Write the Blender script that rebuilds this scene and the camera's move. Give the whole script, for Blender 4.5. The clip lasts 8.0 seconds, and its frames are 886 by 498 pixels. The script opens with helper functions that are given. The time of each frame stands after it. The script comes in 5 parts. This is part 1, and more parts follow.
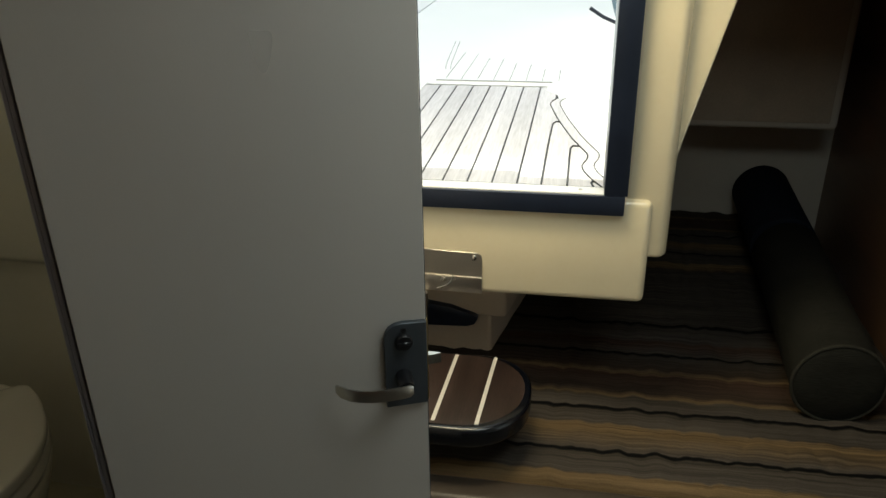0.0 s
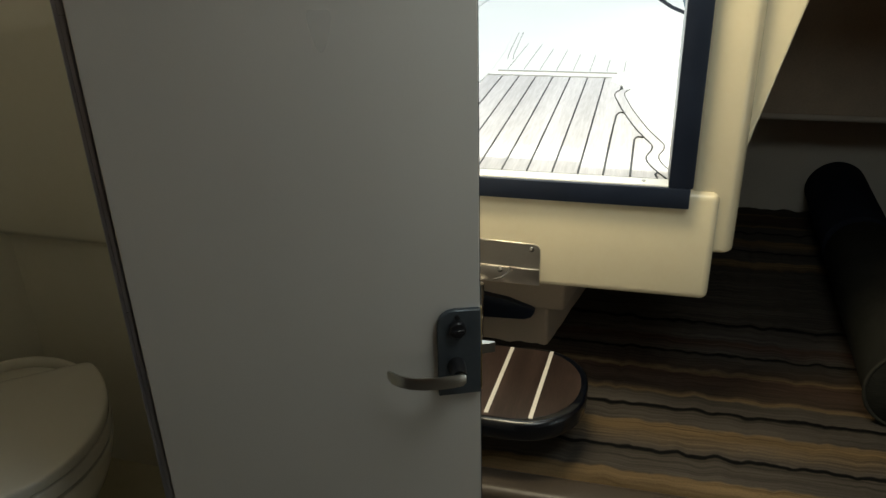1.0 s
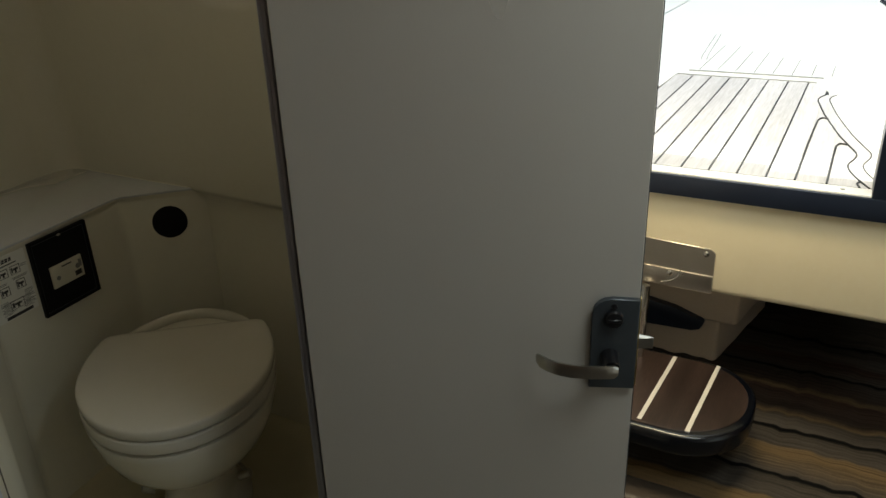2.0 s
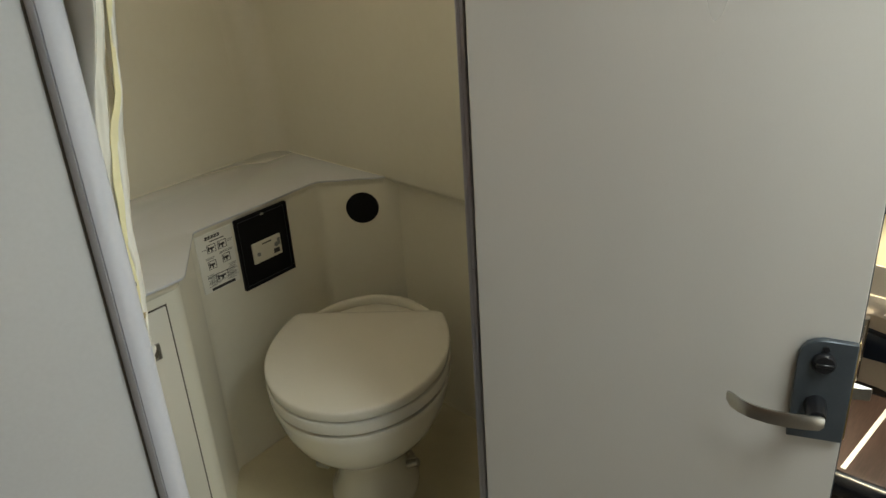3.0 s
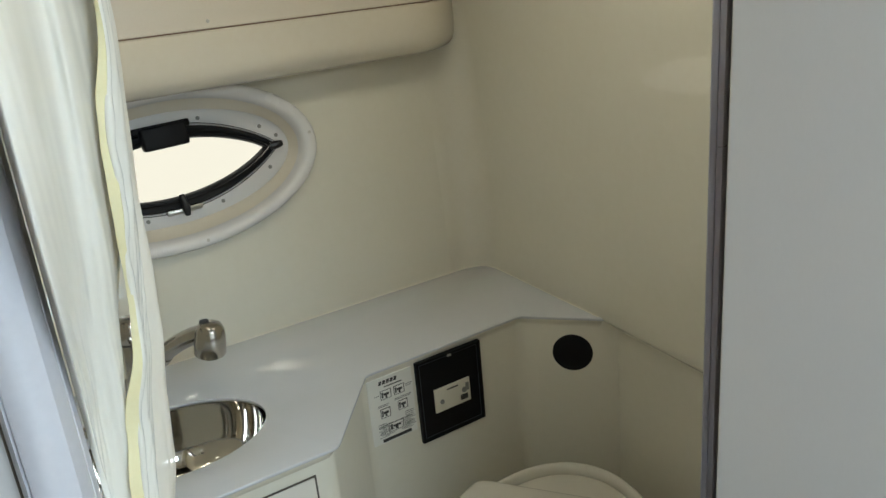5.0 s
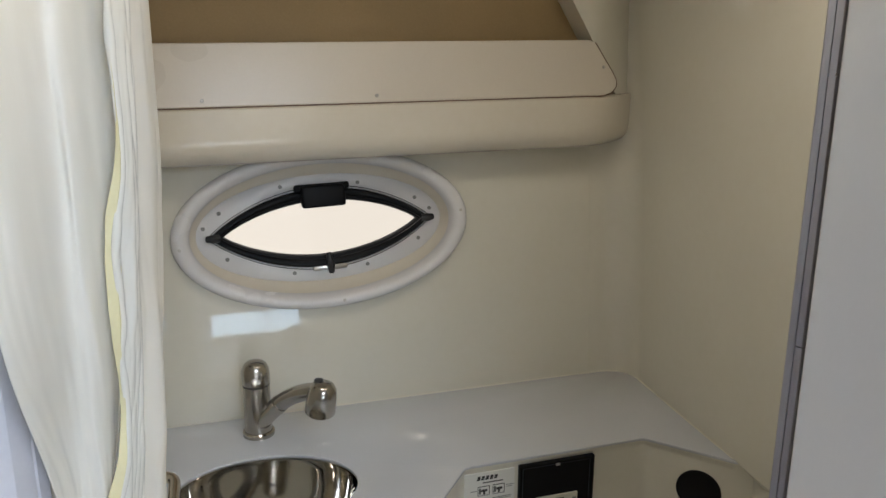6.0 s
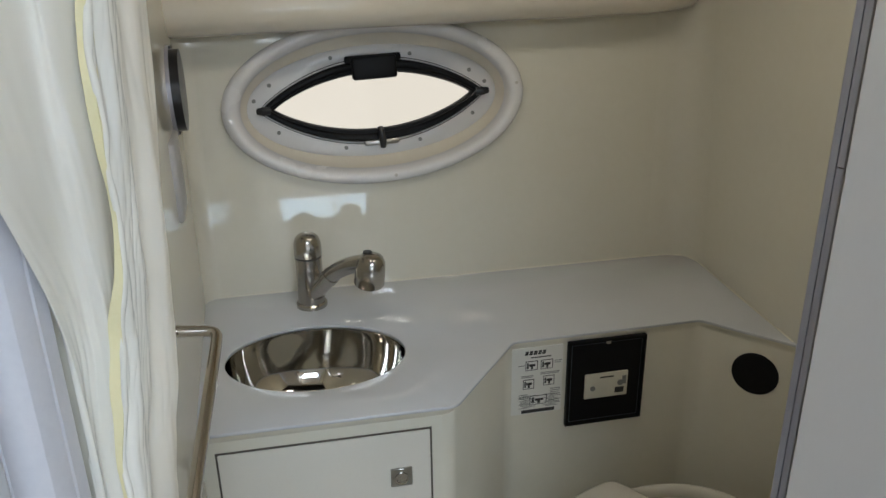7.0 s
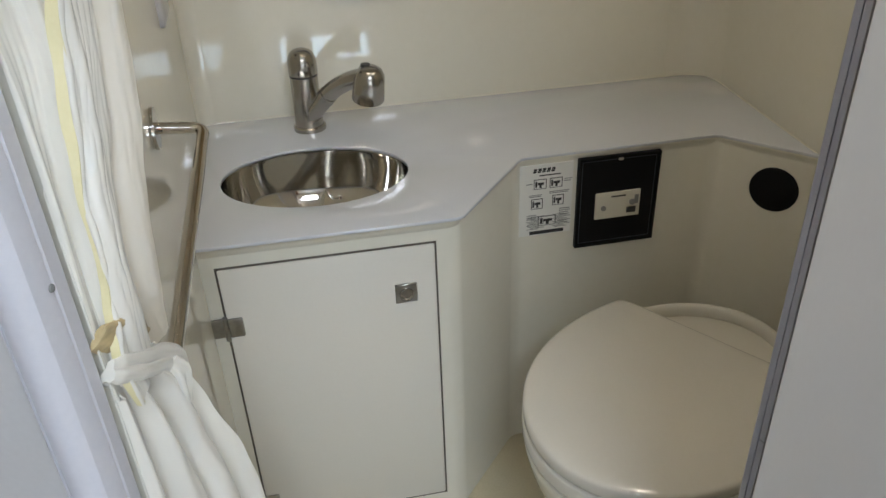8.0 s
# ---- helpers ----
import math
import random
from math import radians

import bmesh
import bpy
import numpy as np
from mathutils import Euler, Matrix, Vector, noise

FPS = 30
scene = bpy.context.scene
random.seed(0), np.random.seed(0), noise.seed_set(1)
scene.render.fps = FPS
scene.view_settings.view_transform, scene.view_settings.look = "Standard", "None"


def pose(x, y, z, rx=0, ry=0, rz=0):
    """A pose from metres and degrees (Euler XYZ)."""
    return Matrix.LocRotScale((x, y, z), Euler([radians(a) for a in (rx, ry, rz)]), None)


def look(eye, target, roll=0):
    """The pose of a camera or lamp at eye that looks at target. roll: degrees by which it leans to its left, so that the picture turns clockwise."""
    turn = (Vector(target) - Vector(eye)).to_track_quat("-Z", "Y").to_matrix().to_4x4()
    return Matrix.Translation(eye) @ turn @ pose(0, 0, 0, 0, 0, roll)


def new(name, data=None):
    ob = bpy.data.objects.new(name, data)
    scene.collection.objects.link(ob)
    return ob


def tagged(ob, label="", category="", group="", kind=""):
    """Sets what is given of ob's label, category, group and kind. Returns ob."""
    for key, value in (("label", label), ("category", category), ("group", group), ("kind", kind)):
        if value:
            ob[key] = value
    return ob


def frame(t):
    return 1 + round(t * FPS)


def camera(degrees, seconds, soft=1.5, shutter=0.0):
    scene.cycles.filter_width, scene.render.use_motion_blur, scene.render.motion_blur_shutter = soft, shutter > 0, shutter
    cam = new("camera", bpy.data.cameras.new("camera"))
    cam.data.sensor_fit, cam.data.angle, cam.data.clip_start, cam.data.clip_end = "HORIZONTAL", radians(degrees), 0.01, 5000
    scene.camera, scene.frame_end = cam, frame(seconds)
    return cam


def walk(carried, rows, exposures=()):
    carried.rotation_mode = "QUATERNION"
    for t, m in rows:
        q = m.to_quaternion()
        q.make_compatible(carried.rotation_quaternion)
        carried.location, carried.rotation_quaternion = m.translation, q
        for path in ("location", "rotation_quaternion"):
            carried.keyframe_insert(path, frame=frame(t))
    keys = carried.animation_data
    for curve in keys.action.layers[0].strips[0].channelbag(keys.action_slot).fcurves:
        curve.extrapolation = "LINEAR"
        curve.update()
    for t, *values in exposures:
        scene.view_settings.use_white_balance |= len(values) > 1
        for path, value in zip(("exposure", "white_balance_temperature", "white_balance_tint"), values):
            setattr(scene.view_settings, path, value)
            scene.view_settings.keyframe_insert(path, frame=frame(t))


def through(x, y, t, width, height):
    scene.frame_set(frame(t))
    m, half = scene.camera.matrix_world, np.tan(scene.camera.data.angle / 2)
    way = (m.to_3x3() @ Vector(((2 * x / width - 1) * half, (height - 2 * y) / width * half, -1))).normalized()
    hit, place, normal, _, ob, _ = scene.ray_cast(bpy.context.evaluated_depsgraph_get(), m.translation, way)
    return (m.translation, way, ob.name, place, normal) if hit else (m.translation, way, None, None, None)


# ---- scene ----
cam = camera(60.0, 8.0)
PATH = [
    (0, (-0.571, -0.697, 1.367), (1.216, -0.381, 0.526), -0.9),
    (0.5, (-0.561, -0.701, 1.361), (1.213, -0.326, 0.517), -2.0),
    (1, (-0.556, -0.699, 1.345), (1.194, -0.233, 0.497), -1.7),
    (1.2, (-0.532, -0.692, 1.317), (1.206, -0.17, 0.477), -1.8),
    (2.3, (-0.552, -0.718, 1.296), (0.949, 0.287, 0.439), -2.7),
    (2.5, (-0.538, -0.714, 1.299), (0.892, 0.362, 0.405), -3.5),
    (2.8, (-0.515, -0.701, 1.304), (0.819, 0.533, 0.468), -4.7),
    (3, (-0.495, -0.687, 1.304), (0.809, 0.583, 0.476), -3.8),
    (3.5, (-0.423, -0.62, 1.316), (0.792, 0.741, 0.497), -5.6),
    (4, (-0.327, -0.506, 1.329), (0.794, 0.977, 0.591), -4.3),
    (4.2, (-0.292, -0.462, 1.327), (0.783, 1.069, 0.619), -4.6),
    (5.3, (-0.149, -0.416, 1.382), (0.59, 1.34, 0.773), -3.6),
    (5.5, (-0.111, -0.423, 1.397), (0.51, 1.394, 0.837), -1.6),
    (6, (-0.069, -0.413, 1.4), (0.364, 1.477, 0.911), 0.2),
    (6.4, (-0.051, -0.418, 1.405), (0.287, 1.489, 0.905), 0.2),
    (6.5, (-0.036, -0.415, 1.416), (0.257, 1.494, 0.898), -0.2),
    (6.6, (-0.034, -0.412, 1.379), (0.256, 1.491, 0.835), -0.5),
    (6.8, (-0.029, -0.41, 1.343), (0.22, 1.458, 0.675), -0.5),
    (7, (-0.02, -0.405, 1.34), (0.206, 1.442, 0.608), -0.9),
    (7.2, (-0.024, -0.401, 1.315), (0.197, 1.42, 0.519), -2.0),
    (7.5, (-0.031, -0.403, 1.275), (0.192, 1.375, 0.386), -2.9),
    (7.6, (-0.025, -0.402, 1.26), (0.187, 1.363, 0.342), -2.8),
    (8, (-0.01, -0.392, 1.224), (0.164, 1.314, 0.195), -2.3),
]
ZTOP = 1.78
walk(cam, [(t, look(eye, target, roll)) for t, eye, target, roll in PATH], [(0.0, -0.35, 6800, -2), (1.0, -0.35, 6800, -2), (2.5, 0.05, 7000, 0), (3.0, 1.14, 6850, 0), (3.5, 1.62, 6650, 4), (4.2, 1.64, 6280, -2), (5.5, 1.60, 5700, 4), (6.0, 1.46, 5840, 9), (6.5, 1.34, 5800, 7), (6.9, 1.33, 5780, 6), (7.4, 1.45, 5850, 7), (8.0, 1.60, 5960, 8)])
w = bpy.data.worlds.new("world")
scene.world = w
w.use_nodes = True
sky = w.node_tree.nodes.new("ShaderNodeTexSky")
sky.sky_type, sky.sun_disc = "NISHITA", False
sky.sun_elevation, sky.sun_rotation = radians(70), radians(0)
w.node_tree.links.new(sky.outputs[0], w.node_tree.nodes["Background"].inputs[0])
w.node_tree.nodes["Background"].inputs[1].default_value = 0.15


def lamp(name, kind, m, energy, colour, size=(0.1, 0.1), angle=0.5):
    d = bpy.data.lights.new(name, kind)
    d.energy, d.color = energy, colour
    if kind == "AREA":
        d.shape, d.size, d.size_y = "RECTANGLE", *size
    else:
        d.angle = radians(angle)
    ob = new(name, d)
    ob.matrix_world = m
    return ob


SUN_FROM = Vector((math.sin(radians(0)) * math.cos(radians(70)), math.cos(radians(0)) * math.cos(radians(70)), math.sin(radians(70))))
lamp("sun", "SUN", look(SUN_FROM * 10, (0, 0, 0)), 5.0, (1.0, 0.96, 0.9))
lamp("hatch_daylight", "AREA", look((0.20, -1.05, 1.80), (0.20, -1.05, 0)), 8.5, (0.90, 0.95, 1.0), (0.56, 0.56))
lamp("companionway_daylight", "AREA", look((1.24, -0.5, 1.25), (0.0, -0.5, 0.95)), 2.8, (0.95, 0.98, 1.0), (0.5, 0.95))
# Added warm fill under the solid ceiling, in place of an unseen sliding hatch.
lamp("sliding_hatch_fill", "AREA", look((0.75, -0.43, ZTOP - 0.003), (0.75, -0.43, 0)), 17.0, (1.0, 0.84, 0.62), (0.24, 0.48))
lamp("window_daylight", "AREA", look((0.27, -1.786, 0.480), (0.27, 0, 0.480)), 0.75, (0.74, 0.89, 1.0), (0.49, 0.18))
lamp("downlight_a", "AREA", look((-0.035, 0.50, ZTOP - 0.012), (-0.035, 0.50, 0)), 0.2, (1.0, 0.88, 0.72), (0.075, 0.075))
lamp("downlight_b", "AREA", look((0.105, 0.50, ZTOP - 0.012), (0.105, 0.50, 0)), 0.2, (1.0, 0.88, 0.72), (0.075, 0.075))
# Added fill for the aft wall; no third fixture is known here.
lamp("ceiling_fill_c", "AREA", look((0.50, 0.45, ZTOP - 0.012), (0.50, 0.45, 0)), 0.36, (1.0, 0.86, 0.68), (0.16, 0.16))
# ---- build ----
# ---------------------------------------------------------------- materials
def mat(name, col, rough=0.4, metal=0.0, var=0.06, scale=6.0, fine=0.0, fine_scale=180.0, bump=0.0, coat=0.0, coat_rough=0.06, rvar=0.05, tint=None, stretch=(1, 1, 1)):
    """Colour varied at two scales, roughness varied, fine relief."""
    m = bpy.data.materials.new(name)
    m.use_nodes = True
    nt = m.node_tree
    b = nt.nodes["Principled BSDF"]
    N, L = nt.nodes.new, nt.links.new
    tc = N("ShaderNodeTexCoord")
    mp = N("ShaderNodeMapping")
    mp.inputs["Scale"].default_value = stretch
    L(tc.outputs["Object"], mp.inputs[0])
    n1 = N("ShaderNodeTexNoise")
    n1.inputs["Scale"].default_value = scale
    n1.inputs["Detail"].default_value = 3
    n2 = N("ShaderNodeTexNoise")
    n2.inputs["Scale"].default_value = fine_scale
    n2.inputs["Detail"].default_value = 3
    L(mp.outputs[0], n1.inputs[0]), L(mp.outputs[0], n2.inputs[0])
    dark = tint or tuple(c * (1 - var * 2.2) for c in col)
    light = tuple(min(1, c * (1 + var)) for c in col)
    r = N("ShaderNodeMix")
    r.data_type = "RGBA"
    r.inputs[6].default_value, r.inputs[7].default_value = (*dark, 1), (*light, 1)
    cr = N("ShaderNodeMapRange")
    cr.clamp = False
    cr.inputs[1].default_value, cr.inputs[2].default_value = 0.1, 0.9
    L(n1.outputs[0], cr.inputs[0]), L(cr.outputs[0], r.inputs[0])
    out = r.outputs[2]
    if fine:
        f = N("ShaderNodeMix")
        f.data_type, f.blend_type = "RGBA", "OVERLAY"
        f.inputs[0].default_value = fine
        L(out, f.inputs[6]), L(n2.outputs[0], f.inputs[7])
        out = f.outputs[2]
    L(out, b.inputs["Base Color"])
    rr = N("ShaderNodeMapRange")
    rr.inputs[3].default_value, rr.inputs[4].default_value = max(0.02, rough - rvar), min(1, rough + rvar)
    L(n1.outputs[0], rr.inputs[0]), L(rr.outputs[0], b.inputs["Roughness"])
    b.inputs["Metallic"].default_value = metal
    if coat:
        b.inputs["Coat Weight"].default_value, b.inputs["Coat Roughness"].default_value = coat, coat_rough
    if bump:
        bp = N("ShaderNodeBump")
        bp.inputs["Strength"].default_value, bp.inputs["Distance"].default_value = bump, 0.002
        L(n2.outputs[0], bp.inputs["Height"]), L(bp.outputs[0], b.inputs["Normal"])
    return m


GEL = mat("cream_gelcoat", (0.735, 0.705, 0.605), 0.03, rvar=0.01, var=0.025, scale=3, fine=0.05, fine_scale=60, bump=0.003)
GELW = mat("ivory_gelcoat", (0.74, 0.68, 0.57), 0.09, var=0.03, scale=4, fine=0.06, fine_scale=70, bump=0.012, coat=0.2)
SOLE = mat("cream_floor_pan", (0.54, 0.49, 0.345), 0.35, var=0.06, scale=9, fine=0.12, fine_scale=260, bump=0.05)
TOP = mat("pale_grey_countertop", (0.60, 0.62, 0.66), 0.06, var=0.025, scale=5, fine=0.05, fine_scale=500, coat=1.0, coat_rough=0.015, rvar=0.02)
FASC = mat("warm_cream_fascia", (0.69, 0.625, 0.53), 0.28, rvar=0.02, var=0.02, scale=3, fine=0.04, fine_scale=220)
PAINT = mat("cabinet_face", (0.72, 0.685, 0.61), 0.3, rvar=0.01, var=0.012, scale=2, fine=0.04, fine_scale=220)
GAPM = mat("shadow_gap", (0.10, 0.085, 0.065), 0.7, var=0.1)
LAM = mat("satin_door_laminate", (0.655, 0.62, 0.575), 0.29, metal=0.28, var=0.05, scale=3.0, fine=0.025, fine_scale=420, bump=0.004, stretch=(1, 1, 0.4))
WALLP = mat("white_wall_panel", (0.535, 0.53, 0.525), 0.42, var=0.03, scale=3, fine=0.05, fine_scale=200, bump=0.01)
TRIM = mat("white_pvc_trim", (0.56, 0.56, 0.60), 0.33, var=0.03, scale=8, fine=0.06, fine_scale=200)
GREYT = mat("grey_aluminium_trim", (0.44, 0.44, 0.50), 0.4, metal=0.45, var=0.06, scale=20, fine=0.1)
DARKG = mat("dark_gasket", (0.035, 0.033, 0.032), 0.55, var=0.15, scale=30)
CHROME = mat("polished_stainless", (0.62, 0.60, 0.57), 0.12, metal=1, var=0.05, scale=15, rvar=0.04)
SINKM = mat("mirror_stainless", (0.60, 0.58, 0.54), 0.06, metal=1, var=0.04, scale=12, rvar=0.025)
NICKEL = mat("brushed_nickel", (0.45, 0.425, 0.385), 0.2, metal=1, var=0.06, scale=40, fine=0.1, fine_scale=600, stretch=(1, 1, 0.1))
LEVERM = mat("satin_lever_steel", (0.50, 0.485, 0.455), 0.3, metal=1, var=0.05, scale=20, fine=0.08, fine_scale=400)
STEEL = mat("satin_stainless", (0.55, 0.52, 0.48), 0.3, metal=1, var=0.05, scale=20, fine=0.1, fine_scale=500, stretch=(0.1, 1, 1))
BLACKP = mat("black_plastic", (0.012, 0.012, 0.014), 0.3, var=0.2, scale=25, rvar=0.06)
RUBBER = mat("black_rubber", (0.006, 0.006, 0.008), 0.34, var=0.2, scale=30, bump=0.04)
PLATE = mat("dark_grey_lock_plate", (0.085, 0.098, 0.112), 0.4, metal=0.5, var=0.08, scale=30, fine=0.08)
BRASS = mat("brass_edge", (0.55, 0.42, 0.2), 0.35, metal=1, var=0.1, scale=40)
PORC = mat("ivory_porcelain", (0.72, 0.69, 0.61), 0.1, var=0.02, scale=4, coat=0.5, rvar=0.03)
LIDM = mat("ivory_toilet_lid", (0.70, 0.67, 0.60), 0.16, coat=0.4, var=0.025, scale=5, fine=0.04, fine_scale=200)
PAPER = mat("white_printed_sheet", (0.74, 0.73, 0.68), 0.5, var=0.03, scale=12)
INK = mat("dark_ink", (0.03, 0.03, 0.03), 0.6, var=0.1)
INKG = mat("grey_ink", (0.22, 0.22, 0.21), 0.6, var=0.1)
SWITCH = mat("cream_switch_plate", (0.60, 0.57, 0.47), 0.35, var=0.04, scale=20)
PORTW = mat("white_port_trim", (0.76, 0.74, 0.73), 0.26, var=0.03, scale=9, fine=0.04)
WOODD = mat("dark_wood_panel", (0.19, 0.105, 0.06), 0.4, var=0.25, scale=5, fine=0.2, fine_scale=60, stretch=(0.25, 1, 3))
LINER = mat("beige_headliner", (0.58, 0.53, 0.45), 0.8, var=0.06, scale=6, fine=0.15, fine_scale=300, bump=0.1)
NAVY = mat("navy_painted_frame", (0.012, 0.018, 0.035), 0.38, var=0.15, scale=14, fine=0.1)
TEAK = mat("weathered_teak", (0.52, 0.515, 0.55), 0.7, var=0.14, scale=5, fine=0.3, fine_scale=90, bump=0.1, stretch=(0.15, 2, 1))
CAULK = mat("black_caulk", (0.02, 0.02, 0.02), 0.5, var=0.1)
DECKW = mat("white_deck_gelcoat", (0.80, 0.80, 0.80), 0.3, var=0.02, scale=3, fine=0.05)
CARPET = mat("brown_cabin_carpet", (0.065, 0.057, 0.047), 0.95, var=0.2, scale=10, fine=0.4, fine_scale=500, bump=0.3)
NAVYC = mat("navy_bolster_cloth", (0.012, 0.0145, 0.022), 0.9, var=0.15, scale=12, fine=0.3, fine_scale=500, bump=0.2)
OLIVEC = mat("olive_bolster_cloth", (0.021, 0.0205, 0.0165), 0.9, var=0.25, scale=14, fine=0.7, fine_scale=320, bump=0.9, stretch=(1, 0.12, 1))
PIPING = mat("bolster_piping", (0.036, 0.034, 0.027), 0.85, var=0.2, scale=60)
DEADB = mat("dead_black_plastic", (0.004, 0.004, 0.005), 0.5, var=0.2, scale=25)
for cloth_mat in (OLIVEC, NAVYC, PIPING):
    cloth_mat.node_tree.nodes["Principled BSDF"].inputs["Specular IOR Level"].default_value = 0.08
DEADB.node_tree.nodes["Principled BSDF"].inputs["Specular IOR Level"].default_value = 0.2
UPHOL = mat("brown_leather_front", (0.055, 0.042, 0.032), 0.42, var=0.12, scale=7, fine=0.2, fine_scale=120, bump=0.06)
SATIN = mat("white_satin_curtain", (0.93, 0.91, 0.84), 0.24, coat=0.5, coat_rough=0.16, var=0.03, scale=7, fine=0.05, fine_scale=500, bump=0.03, stretch=(1, 1, 0.3))
SHEER = mat("sheer_cream_curtain", (0.90, 0.87, 0.80), 0.35, var=0.03, scale=7, fine=0.08, fine_scale=500, bump=0.02, stretch=(1, 1, 0.3))
HEM = mat("pale_yellow_hem", (0.80, 0.73, 0.44), 0.55, var=0.05, scale=30, fine=0.1, fine_scale=400)
HOLLY = mat("white_holly_inlay", (0.68, 0.64, 0.58), 0.35, var=0.05, scale=20)
LENSM = mat("white_lamp_rim", (0.75, 0.74, 0.7), 0.3, var=0.03)


HINGEM = mat("tarnished_steel", (0.40, 0.39, 0.36), 0.3, metal=1, var=0.12, scale=40, fine=0.15)
TANC = mat("tan_stained_shaded_cloth", (0.60, 0.47, 0.25), 0.5, var=0.4, scale=45, fine=0.1)
STEPR = mat("glossy_black_rubber", (0.003, 0.004, 0.007), 0.2, var=0.2, scale=30, rvar=0.04)


def satin_light(m, through, clear=0.0):
    """Thin cloth lets some light through; sheer cloth also shows what is behind it."""
    b = m.node_tree.nodes["Principled BSDF"]
    b.inputs["Sheen Weight"].default_value = 0.25
    b.inputs["Specular IOR Level"].default_value = 0.7
    N, L = m.node_tree.nodes.new, m.node_tree.links.new
    tr, mx = N("ShaderNodeBsdfTranslucent"), N("ShaderNodeMixShader")
    tr.inputs["Color"].default_value = (0.95, 0.90, 0.76, 1)
    mx.inputs[0].default_value = through
    L(b.outputs[0], mx.inputs[1]), L(tr.outputs[0], mx.inputs[2])
    last = mx
    if clear:
        tp, last = N("ShaderNodeBsdfTransparent"), N("ShaderNodeMixShader")
        last.inputs[0].default_value = clear
        L(mx.outputs[0], last.inputs[1]), L(tp.outputs[0], last.inputs[2])
    L(last.outputs[0], m.node_tree.nodes["Material Output"].inputs["Surface"])


satin_light(SATIN, 0.24)
satin_light(SHEER, 0.36, 0.2)


def walnut():
    m = mat("walnut_step_top", (0.045, 0.028, 0.023), 0.35, var=0.4, scale=9, fine=0.7, fine_scale=150, bump=0.08, stretch=(0.22, 2.2, 1), coat=0.15)
    return m


WALNUT = walnut()
BOXM = mat("tan_moulded_box", (0.58, 0.47, 0.36), 0.3, var=0.06, scale=5, fine=0.08)
SILL = mat("warm_cream_moulding", (0.80, 0.70, 0.49), 0.22, var=0.03, scale=5, fine=0.05, fine_scale=80, coat=0.2)
GOLD = mat("golden_tan_lining", (0.36, 0.255, 0.12), 0.6, var=0.08, scale=5, fine=0.1, fine_scale=250)
STRIPM = mat("lilac_grey_anodised_strip", (0.44, 0.44, 0.50), 0.3, metal=0.85, var=0.04, scale=20)


